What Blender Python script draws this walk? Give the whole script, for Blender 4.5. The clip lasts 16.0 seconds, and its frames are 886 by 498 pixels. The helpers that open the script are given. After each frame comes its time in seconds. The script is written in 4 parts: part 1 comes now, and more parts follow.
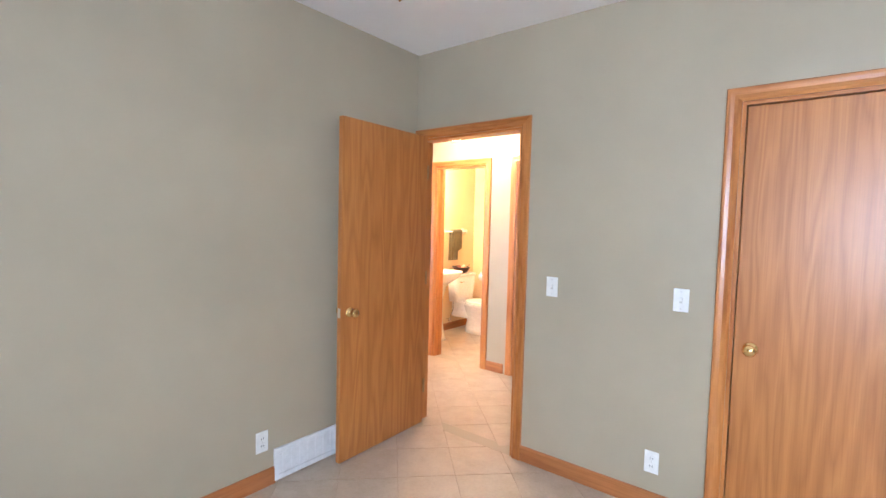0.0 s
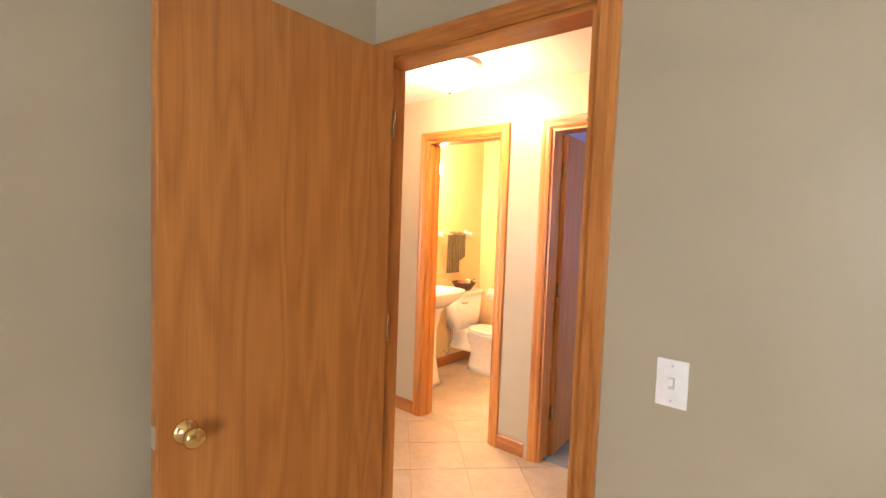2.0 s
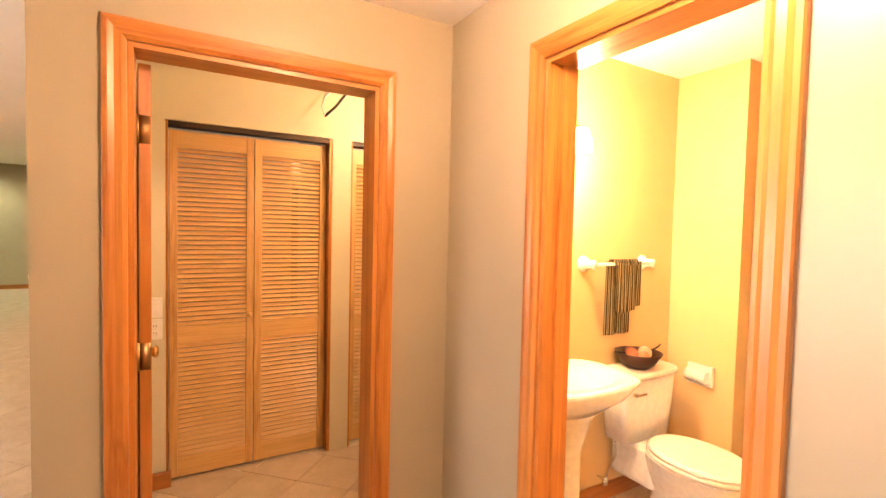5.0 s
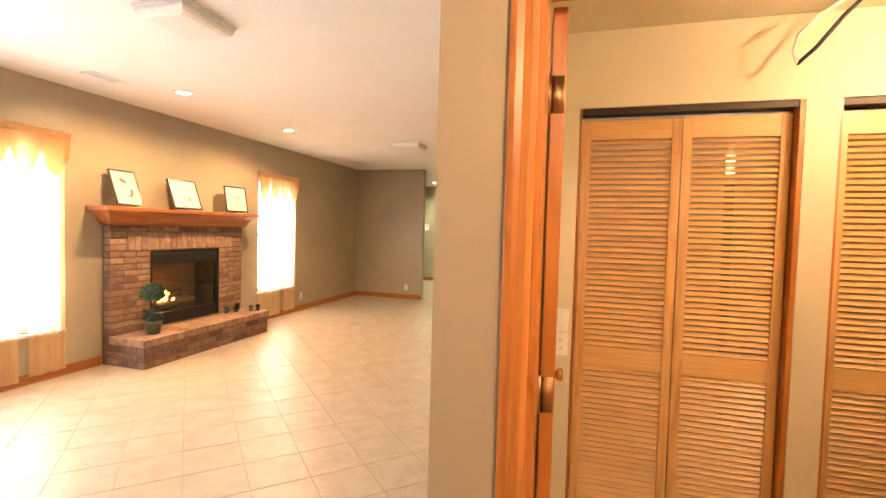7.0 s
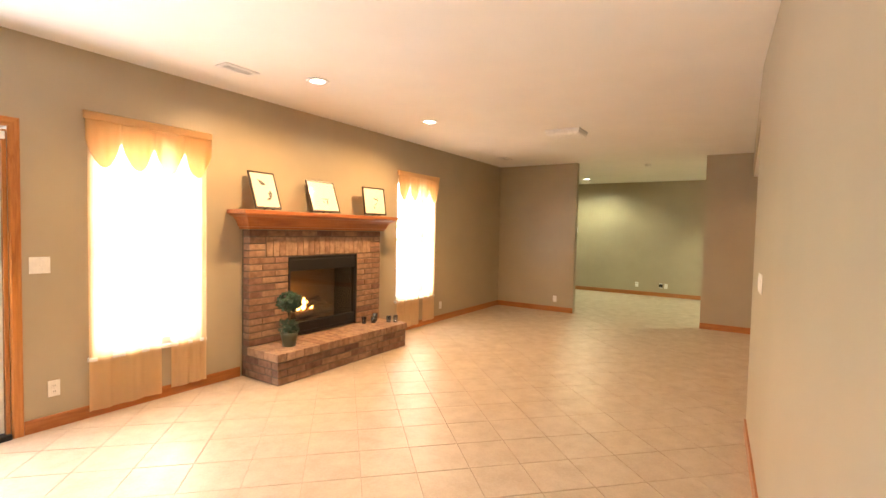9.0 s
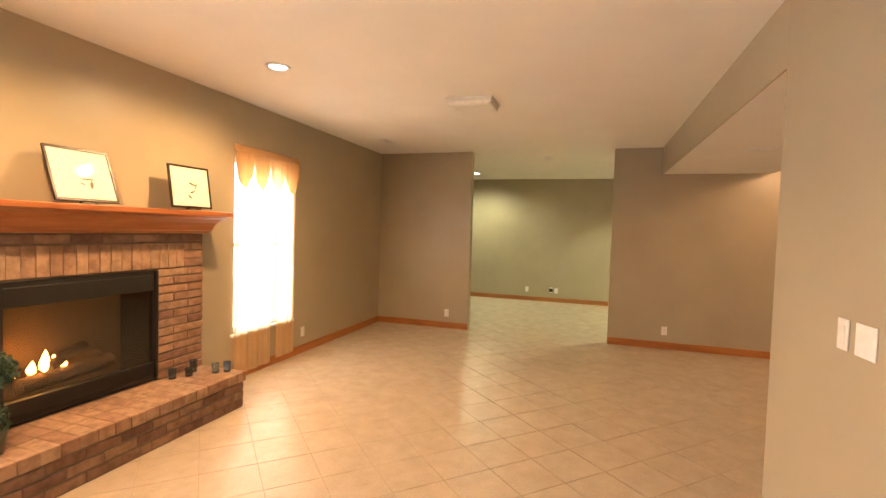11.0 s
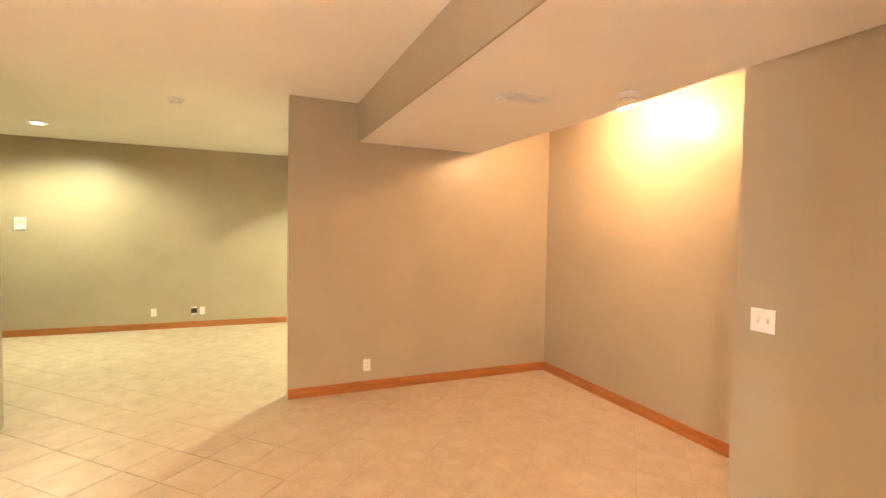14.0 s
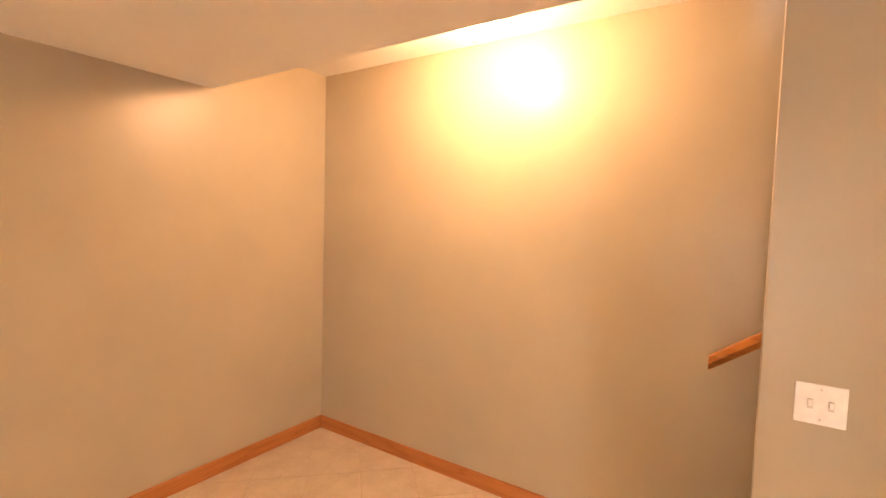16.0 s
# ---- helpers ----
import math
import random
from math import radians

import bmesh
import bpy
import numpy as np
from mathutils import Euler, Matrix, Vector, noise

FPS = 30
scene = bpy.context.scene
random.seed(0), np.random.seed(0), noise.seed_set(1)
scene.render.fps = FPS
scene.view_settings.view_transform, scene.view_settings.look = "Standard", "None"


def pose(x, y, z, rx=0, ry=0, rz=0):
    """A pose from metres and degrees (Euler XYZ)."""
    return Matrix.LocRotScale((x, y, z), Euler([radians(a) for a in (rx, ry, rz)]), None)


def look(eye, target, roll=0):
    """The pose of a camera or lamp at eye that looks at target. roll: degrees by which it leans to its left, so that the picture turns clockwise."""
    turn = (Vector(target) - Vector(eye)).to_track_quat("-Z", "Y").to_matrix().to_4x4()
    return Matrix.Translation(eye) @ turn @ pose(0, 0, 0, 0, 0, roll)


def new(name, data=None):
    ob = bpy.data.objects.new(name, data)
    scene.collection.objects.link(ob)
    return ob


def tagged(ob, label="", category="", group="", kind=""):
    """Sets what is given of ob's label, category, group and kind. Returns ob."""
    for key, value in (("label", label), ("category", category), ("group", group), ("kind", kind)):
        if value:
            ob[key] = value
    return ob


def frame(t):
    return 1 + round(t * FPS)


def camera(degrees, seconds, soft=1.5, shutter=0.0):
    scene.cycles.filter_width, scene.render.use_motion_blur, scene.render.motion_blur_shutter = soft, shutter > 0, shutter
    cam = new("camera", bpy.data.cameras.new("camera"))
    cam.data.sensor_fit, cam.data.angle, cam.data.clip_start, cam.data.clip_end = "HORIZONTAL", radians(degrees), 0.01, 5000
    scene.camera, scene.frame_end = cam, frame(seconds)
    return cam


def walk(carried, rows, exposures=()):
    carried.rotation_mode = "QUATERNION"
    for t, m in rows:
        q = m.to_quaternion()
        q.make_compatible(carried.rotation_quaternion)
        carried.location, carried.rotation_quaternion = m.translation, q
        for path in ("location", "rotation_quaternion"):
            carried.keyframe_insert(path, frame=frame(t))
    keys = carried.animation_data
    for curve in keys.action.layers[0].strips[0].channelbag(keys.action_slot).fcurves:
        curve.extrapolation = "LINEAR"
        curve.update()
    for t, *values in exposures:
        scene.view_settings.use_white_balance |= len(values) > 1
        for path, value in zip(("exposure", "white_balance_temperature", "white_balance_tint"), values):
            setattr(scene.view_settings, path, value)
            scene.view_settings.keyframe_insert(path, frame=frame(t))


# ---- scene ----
cam = camera(87.3, 16.0)
PATH = [
    (0, (0.941, 1.176, 1.454), (-0.302, 2.739, 1.339), 1.4),
    (0.5, (0.704, 1.49, 1.454), (-0.542, 3.05, 1.331), 1.1),
    (1, (0.492, 1.81, 1.445), (-0.762, 3.363, 1.322), 0.7),
    (1.5, (0.256, 2.149, 1.452), (-0.998, 3.702, 1.331), 0.5),
    (2, (0.028, 2.489, 1.458), (-1.239, 4.033, 1.34), 2.1),
    (2.5, (-0.214, 2.761, 1.415), (-1.461, 4.323, 1.345), 2.3),
    (3, (-0.434, 3.053, 1.397), (-1.676, 4.62, 1.368), 1.9),
    (3.2, (-0.521, 3.186, 1.404), (-1.785, 4.736, 1.377), 1.7),
    (5.3, (-1.215, 4.1, 1.503), (-3.042, 4.909, 1.411), 1.4),
    (5.5, (-1.269, 4.128, 1.494), (-3.157, 4.781, 1.397), 1.5),
    (6, (-1.396, 4.187, 1.496), (-3.378, 4.423, 1.381), 1.8),
    (6.5, (-1.573, 4.083, 1.491), (-3.566, 3.955, 1.374), 1.6),
    (7, (-1.753, 4.025, 1.464), (-3.671, 3.464, 1.382), 1.6),
    (7.5, (-1.901, 3.896, 1.473), (-3.688, 3.004, 1.377), 1.4),
    (8, (-2.105, 3.795, 1.444), (-3.752, 2.664, 1.351), 1.4),
    (10.3, (-3.425, 2.898, 1.497), (-5.24, 2.063, 1.415), 1.2),
    (10.5, (-3.593, 2.819, 1.501), (-5.437, 2.05, 1.414), 1.3),
    (11, (-4.029, 2.663, 1.511), (-5.934, 2.056, 1.43), 1.7),
    (11.5, (-4.471, 2.549, 1.52), (-6.416, 2.089, 1.463), 1.8),
    (12, (-4.931, 2.463, 1.516), (-6.911, 2.184, 1.481), 1.9),
    (12.5, (-5.343, 2.395, 1.528), (-7.341, 2.337, 1.483), 1.9),
    (13, (-5.76, 2.383, 1.517), (-7.749, 2.581, 1.458), 1.8),
    (13.5, (-6.154, 2.47, 1.527), (-8.092, 2.958, 1.461), 1.6),
    (14, (-6.546, 2.576, 1.53), (-8.385, 3.359, 1.455), 1.1),
    (14.5, (-6.96, 2.758, 1.527), (-8.686, 3.765, 1.433), 0.9),
    (15, (-7.323, 2.946, 1.526), (-8.921, 4.145, 1.426), 1.4),
    (15.5, (-7.717, 3.149, 1.538), (-9.136, 4.555, 1.445), 1.4),
    (16, (-8.179, 3.243, 1.605), (-9.278, 4.91, 1.488), 1.7),
]
walk(cam, [(t, look(eye, target, roll)) for t, eye, target, roll in PATH], [(0, 0.62, 5300, 12), (1, 0.58, 5750, 13), (1.5, 0.55, 6400, 14), (2.5, 0.4, 7000, 18), (3.2, 0.4, 7100, 20), (5.3, 0.44, 7100, 20), (6.5, 0.42, 6700, 15), (8, 0.46, 6400, 11), (10.3, 0.12, 6900, 14), (11.5, 0.36, 6900, 14), (12.5, 0.46, 6900, 14), (13.5, 0.9, 6900, 16), (15, 1.22, 7000, 20), (16, 0.98, 7200, 23)])

# ---- light ----
world = bpy.data.worlds.new("sky")
scene.world = world
world.use_nodes = True
wn = world.node_tree.nodes
sky = wn.new("ShaderNodeTexSky")
sky.sky_type, sky.sun_disc = "NISHITA", False
sky.sun_elevation, sky.sun_rotation = radians(48), radians(150)
wn["Background"].inputs["Strength"].default_value = 0.15
world.node_tree.links.new(sky.outputs[0], wn["Background"].inputs["Color"])
sun_data = bpy.data.lights.new("sun", "SUN")
sun_data.energy, sun_data.angle, sun_data.color = 2.5, radians(0.5), (1, 0.95, 0.88)
new("sun", sun_data).matrix_world = look((0, 0, 0), (0.3, -0.5, -0.8))


def area(name, m, sx, sy, watts, colour, spread=180):
    d = bpy.data.lights.new(name, "AREA")
    d.shape, d.size, d.size_y, d.energy, d.color, d.spread = "RECTANGLE", sx, sy, watts, colour, radians(spread)
    ob = new(name, d)
    ob.matrix_world = m
    return ob


def bulb(name, x, y, z, watts, colour, radius=0.05):
    d = bpy.data.lights.new(name, "POINT")
    d.energy, d.color, d.shadow_soft_size = watts, colour, radius
    ob = new(name, d)
    ob.location = (x, y, z)
    return ob


def spot(name, x, y, z, watts, colour, cone=110):
    d = bpy.data.lights.new(name, "SPOT")
    d.energy, d.color, d.shadow_soft_size, d.spot_size, d.spot_blend = watts, colour, 0.05, radians(cone), 0.6
    ob = new(name, d)
    ob.matrix_world = look((x, y, z), (x, y + 0.001, 0))
    return ob


DAY, WARM, COOL = (0.95, 0.97, 1.0), (1, 0.61, 0.28), (0.95, 1.0, 0.64)
# daylight in the window and door openings
area("daylight_patio", look((-3.17, -0.60, 1.15), (-3.17, 2, 0.9)), 0.62, 1.7, 66, DAY)
area("daylight_window", look((-4.45, -0.66, 1.2), (-4.45, 2, 1.2)), 0.8, 1.5, 28, DAY)
area("daylight_window", look((-8.09, -0.66, 1.2), (-8.09, 2, 1.2)), 0.8, 1.5, 30, DAY)
area("daylight_bedroom", look((1.9, -0.62, 1.5), (-0.6, 3, 1.3)), 1.4, 1.2, 72, (0.82, 0.91, 1.0))
# lamps
spot("can_light", -5.34, 0.37, 2.685, 215, WARM, 165)
spot("can_light", -7.01, 0.37, 2.685, 215, WARM, 165)
spot("can_light", -13.4, 0.35, 2.68, 180, COOL, 165)
# Added can kept out of view, to brighten the far room's right side.
spot("can_light", -13.0, 4.6, 2.68, 330, COOL, 165)
bulb("hall_bulb", -1.63, 4.52, 2.20, 58, (1, 0.62, 0.34), 0.06)
bulb("vanity_bulb", -2.66, 5.60, 1.90, 72, (1, 0.62, 0.30), 0.07)
bulb("stair_bulb", -9.36, 5.24, 2.49, 36, (1, 0.56, 0.28), 0.06)
bulb("laundry_bulb", -3.30, 5.5, 2.25, 46, (1, 0.68, 0.38), 0.06)
# Unseen fill light inside the blue room; no window or lamp stands there.
area("blue_room_fill", look((1.6, 7.4, 1.6), (-1.5, 7.8, 1.2)), 1.2, 1.2, 50, (0.9, 0.93, 1.0))

# ---- materials ----


class Mat:
    def __init__(self, name):
        self.m = bpy.data.materials.new(name)
        self.m.use_nodes = True
        self.n, self.l = self.m.node_tree.nodes, self.m.node_tree.links
        self.b = self.n["Principled BSDF"]

    def add(self, kind, **inputs):
        node = self.n.new(kind)
        for k, v in inputs.items():
            node.inputs[k.replace("_", " ")].default_value = v
        return node

    def link(self, a, b):
        self.l.new(a, b)

    def coords(self, scale=(1, 1, 1), random_shift=False, kind="Object"):
        tc, mp = self.n.new("ShaderNodeTexCoord"), self.n.new("ShaderNodeMapping")
        mp.inputs["Scale"].default_value = scale
        self.link(tc.outputs[kind], mp.inputs["Vector"])
        if random_shift:
            oi, mul = self.n.new("ShaderNodeObjectInfo"), self.n.new("ShaderNodeMath")
            mul.operation, mul.inputs[1].default_value = "MULTIPLY", 37.0
            self.link(oi.outputs["Random"], mul.inputs[0])
            self.link(mul.outputs[0], mp.inputs["Location"])
        return mp.outputs[0]

    def noise(self, vec, scale, detail=4, rough=0.55):
        t = self.add("ShaderNodeTexNoise", Scale=scale, Detail=detail, Roughness=rough)
        self.link(vec, t.inputs["Vector"])
        return t.outputs["Fac"]

    def ramp(self, fac, stops):
        r = self.n.new("ShaderNodeValToRGB")
        e = r.color_ramp.elements
        while len(e) < len(stops):
            e.new(0.5)
        for el, (p, c) in zip(e, stops):
            el.position, el.color = p, (*c, 1)
        self.link(fac, r.inputs["Fac"])
        return r.outputs["Color"]

    def mixc(self, a, b, fac, mode="MIX"):
        x = self.n.new("ShaderNodeMix")
        x.data_type, x.blend_type = "RGBA", mode
        for s, v in ((x.inputs[6], a), (x.inputs[7], b), (x.inputs[0], fac)):
            if isinstance(v, (tuple, float, int)):
                s.default_value = (*v, 1) if isinstance(v, tuple) else v
            else:
                self.link(v, s)
        return x.outputs[2]

    def bump(self, height, strength, distance):
        bp = self.add("ShaderNodeBump", Strength=strength, Distance=distance)
        self.link(height, bp.inputs["Height"])
        self.link(bp.outputs[0], self.b.inputs["Normal"])

    def set(self, **kw):
        for k, v in kw.items():
            self.b.inputs[k.replace("_", " ")].default_value = v
        return self


def scaled(c, k):
    return tuple(min(1, x * k) for x in c)


def paint(name, colour, rough=0.45, grain=0.25, spread=0.06):
    m = Mat(name).set(Roughness=rough)
    v = m.coords()
    big, fine = m.noise(v, 1.3, 3), m.noise(v, 260, 2)
    m.link(m.ramp(big, [(0.3, scaled(colour, 1 - spread)), (0.7, scaled(colour, 1 + spread))]), m.b.inputs["Base Color"])
    m.bump(fine, grain, 0.001)
    return m.m


def plain(name, colour, rough=0.5, metal=0.0, **kw):
    m = Mat(name).set(Base_Color=(*colour, 1), Roughness=rough, Metallic=metal, **kw)
    v = m.coords()
    n = m.noise(v, 30, 3)
    m.link(m.ramp(n, [(0.3, scaled(colour, 0.93)), (0.7, scaled(colour, 1.05))]), m.b.inputs["Base Color"])
    return m.m


def wood(name, dark, light, axis="z", rough=0.35, gloss=0.3):
    m = Mat(name).set(Roughness=rough, Coat_Weight=gloss, Coat_Roughness=0.25)
    stretch = {"z": (5, 5, 0.5), "x": (0.5, 5, 5), "y": (5, 0.5, 5)}[axis]
    v = m.coords(stretch, True)
    warp = m.noise(v, 1.6, 5, 0.6)
    w = m.n.new("ShaderNodeMath")
    w.operation, w.inputs[1].default_value = "MULTIPLY", 7.0
    m.link(warp, w.inputs[0])
    fr = m.n.new("ShaderNodeMath")
    fr.operation, fr.inputs[1].default_value = "PINGPONG", 1.0
    m.link(w.outputs[0], fr.inputs[0])
    fine_s = {"z": (150, 150, 3), "x": (3, 150, 150), "y": (150, 3, 150)}[axis]
    fine = m.noise(m.coords(fine_s, True), 1.0, 4)
    c = m.ramp(fr.outputs[0], [(0.0, light), (0.75, tuple((a + b) / 2 for a, b in zip(light, dark))), (1.0, dark)])
    pores = m.ramp(fine, [(0.36, (0.72, 0.66, 0.6)), (0.52, (1, 1, 1))])
    m.link(m.mixc(c, pores, 0.45, "MULTIPLY"), m.b.inputs["Base Color"])
    m.bump(fine, 0.12, 0.001)
    return m.m


def brick_mat(name, colours, rough=0.9):
    m = Mat(name).set(Roughness=rough)
    oi = m.n.new("ShaderNodeObjectInfo")
    base = m.ramp(oi.outputs["Random"], [(i / len(colours), c) for i, c in enumerate(colours)])
    v = m.coords((1, 1, 1), True)
    blot, fine = m.noise(v, 14, 5), m.noise(v, 120, 4)
    st = m.ramp(blot, [(0.35, (0.62, 0.56, 0.52)), (0.62, (1.12, 1.08, 1.02))])
    m.link(m.mixc(base, st, 0.8, "MULTIPLY"), m.b.inputs["Base Color"])
    m.bump(fine, 0.6, 0.004)
    return m.m


WALL = paint("olive_beige_wall_paint", (0.405, 0.346, 0.246), 0.34)
CEIL = paint("white_ceiling_paint", (0.86, 0.84, 0.81), 0.8, 0.7, 0.03)
YELLOW = paint("yellow_bathroom_paint", (0.74, 0.54, 0.28), 0.4)
CREAM = paint("cream_laundry_paint", (0.66, 0.62, 0.48), 0.5)
BLUE = paint("periwinkle_wall_paint", (0.30, 0.28, 0.55), 0.45)
NAVY = paint("deep_violet_face", (0.045, 0.03, 0.22), 0.45)
WHITE = plain("white_plastic", (0.82, 0.81, 0.79), 0.35)
WHITE_METAL = plain("white_enamelled_metal", (0.80, 0.80, 0.80), 0.4)
DARKGAP = plain("dark_void", (0.01, 0.01, 0.01), 0.9)
PORCELAIN = plain("white_porcelain", (0.86, 0.83, 0.76), 0.12)
BRASS = plain("polished_brass", (0.80, 0.58, 0.25), 0.18, 1.0)
HINGE = plain("dull_brass", (0.42, 0.27, 0.13), 0.38, 1.0)
STEEL = plain("brushed_steel", (0.62, 0.60, 0.57), 0.3, 1.0)
CHROME = plain("chrome", (0.85, 0.85, 0.85), 0.08, 1.0)
BLACK = plain("black_metal", (0.007, 0.0065, 0.006), 0.55)
BLACKWOOD = plain("dark_brown_frame", (0.03, 0.018, 0.012), 0.3)
PAPER = plain("cream_print_paper", (0.78, 0.72, 0.58), 0.7)
INK = plain("grey_ink", (0.10, 0.09, 0.08), 0.8)
OAK_Z = wood("oak_upright_grain", (0.36, 0.115, 0.02), (0.53, 0.21, 0.048), "z")
OAK_X = wood("oak_long_grain", (0.36, 0.115, 0.02), (0.53, 0.21, 0.048), "x")
BASE_X = wood("oak_baseboard_grain", (0.33, 0.11, 0.028), (0.44, 0.165, 0.046), "x")
BASE_Y = wood("oak_baseboard_cross_grain", (0.33, 0.11, 0.028), (0.44, 0.165, 0.046), "y")


def veneer(name, dark, light):
    """Flat-sawn oak veneer: nested pointed arches, broad tonal bands and fine pores."""
    m = Mat(name).set(Roughness=0.40, Coat_Weight=0.15, Coat_Roughness=0.25)
    v = m.coords((9, 9, 0.8), True)
    warp = m.noise(v, 1.0, 2, 0.4)
    mul = m.n.new("ShaderNodeMath")
    mul.operation, mul.inputs[1].default_value = "MULTIPLY", 7.0
    m.link(warp, mul.inputs[0])
    saw = m.n.new("ShaderNodeMath")
    saw.operation, saw.inputs[1].default_value = "PINGPONG", 0.5
    m.link(mul.outputs[0], saw.inputs[0])
    mid = tuple((a + b) / 2 for a, b in zip(light, dark))
    c = m.ramp(saw.outputs[0], [(0.0, dark), (0.22, mid), (0.5, light)])
    band = m.ramp(m.noise(m.coords((7, 7, 0.25), True), 1.0, 3), [(0.32, (0.84, 0.79, 0.74)), (0.66, (1.0, 1.0, 1.0))])
    fine = m.noise(m.coords((170, 170, 3), True), 1.0, 4)
    pores = m.ramp(fine, [(0.36, (0.74, 0.68, 0.62)), (0.54, (1, 1, 1))])
    m.link(m.mixc(m.mixc(c, band, 0.8, "MULTIPLY"), pores, 0.4, "MULTIPLY"), m.b.inputs["Base Color"])
    m.bump(fine, 0.12, 0.001)
    return m.m


DOOR_OAK = veneer("oak_door_veneer", (0.42, 0.158, 0.034), (0.53, 0.22, 0.052))
MANTEL_OAK = wood("reddish_oak_mantel", (0.30, 0.09, 0.028), (0.42, 0.15, 0.048), "x", 0.4, 0.2)
PINE = wood("pine_louver", (0.62, 0.385, 0.155), (0.68, 0.44, 0.19), "x", 0.45, 0.2)
PINE_Z = wood("pine_stile", (0.52, 0.30, 0.11), (0.68, 0.44, 0.19), "z", 0.45, 0.2)
BRICK = brick_mat("tumbled_brick", [(0.25, 0.14, 0.095), (0.36, 0.225, 0.15), (0.31, 0.185, 0.125), (0.38, 0.25, 0.17), (0.27, 0.155, 0.105), (0.34, 0.22, 0.155), (0.23, 0.13, 0.10)])
SOLDIER = brick_mat("buff_soldier_brick", [(0.34, 0.215, 0.145), (0.37, 0.245, 0.165), (0.32, 0.20, 0.135), (0.29, 0.17, 0.115), (0.35, 0.23, 0.155)])
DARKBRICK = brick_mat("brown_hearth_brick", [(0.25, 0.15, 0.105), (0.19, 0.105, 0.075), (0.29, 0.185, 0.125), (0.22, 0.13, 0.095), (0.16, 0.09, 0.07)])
MORTAR = paint("grey_brown_mortar", (0.15, 0.11, 0.08), 0.95, 0.9, 0.15)
GROUT = paint("tan_grout", (0.46, 0.37, 0.275), 0.9, 0.6, 0.1)
LEAF = plain("dark_green_leaf", (0.03, 0.075, 0.045), 0.5)
POT = plain("mottled_green_glaze", (0.07, 0.085, 0.05), 0.3)


def tile_mat():
    m = Mat("beige_glazed_tile").set(Roughness=0.3)
    v = m.coords((1, 1, 1), True)
    cloud, fine = m.noise(v, 6, 6, 0.65), m.noise(v, 70, 4)
    c = m.ramp(cloud, [(0.3, (0.46, 0.37, 0.27)), (0.55, (0.53, 0.435, 0.33)), (0.75, (0.58, 0.485, 0.375))])
    spec = m.ramp(fine, [(0.3, (0.88, 0.86, 0.84)), (0.6, (1, 1, 1))])
    m.link(m.mixc(c, spec, 0.6, "MULTIPLY"), m.b.inputs["Base Color"])
    m.link(m.ramp(cloud, [(0.3, (0.46, 0.46, 0.46)), (0.7, (0.33, 0.33, 0.33))]), m.b.inputs["Roughness"])
    m.bump(cloud, 0.15, 0.004)
    return m.m


TILE = tile_mat()


def carpet_mat():
    m = Mat("grey_carpet").set(Roughness=1.0)
    v = m.coords()
    n, f = m.noise(v, 3, 4), m.noise(v, 400, 2)
    m.link(m.ramp(n, [(0.3, (0.22, 0.22, 0.23)), (0.7, (0.32, 0.32, 0.32))]), m.b.inputs["Base Color"])
    m.bump(f, 0.8, 0.004)
    return m.m


CARPET = carpet_mat()


def fabric(name, colour, through_amount, weave=500):
    m = Mat(name).set(Roughness=0.9)
    v = m.coords((weave, weave, weave * 0.8))
    n = m.noise(v, 1, 2)
    col = m.ramp(n, [(0.3, scaled(colour, 0.85)), (0.7, colour)])
    m.link(col, m.b.inputs["Base Color"])
    tr, mix = m.n.new("ShaderNodeBsdfTranslucent"), m.add("ShaderNodeMixShader", Fac=through_amount)
    m.link(col, tr.inputs["Color"])
    m.link(m.b.outputs[0], mix.inputs[1])
    m.link(tr.outputs[0], mix.inputs[2])
    m.link(mix.outputs[0], m.n["Material Output"].inputs["Surface"])
    return m.m


def sheer(name, colour, clear):
    m = Mat(name).set(Roughness=0.9)
    tr, tp = m.n.new("ShaderNodeBsdfTranslucent"), m.n.new("ShaderNodeBsdfTransparent")
    tr.inputs["Color"].default_value = (*colour, 1)
    a, b = m.add("ShaderNodeMixShader", Fac=0.6), m.add("ShaderNodeMixShader", Fac=clear)
    m.set(Base_Color=(*colour, 1))
    m.link(m.b.outputs[0], a.inputs[1]), m.link(tr.outputs[0], a.inputs[2])
    m.link(a.outputs[0], b.inputs[1]), m.link(tp.outputs[0], b.inputs[2])
    m.link(b.outputs[0], m.n["Material Output"].inputs["Surface"])
    return m.m


VALANCE = fabric("golden_tan_valance_cloth", (0.90, 0.64, 0.34), 0.6)
SHEER = sheer("sheer_cream_curtain", (0.95, 0.76, 0.50), 0.2)


def glow(name, colour, strength):
    m = Mat(name).set(Base_Color=(*colour, 1), Emission_Color=(*colour, 1), Emission_Strength=strength)
    return m.m


def glass(name, rough=0.0, tint=(1, 1, 1)):
    return Mat(name).set(Base_Color=(*tint, 1), Roughness=rough, Transmission_Weight=1.0, IOR=1.45).m


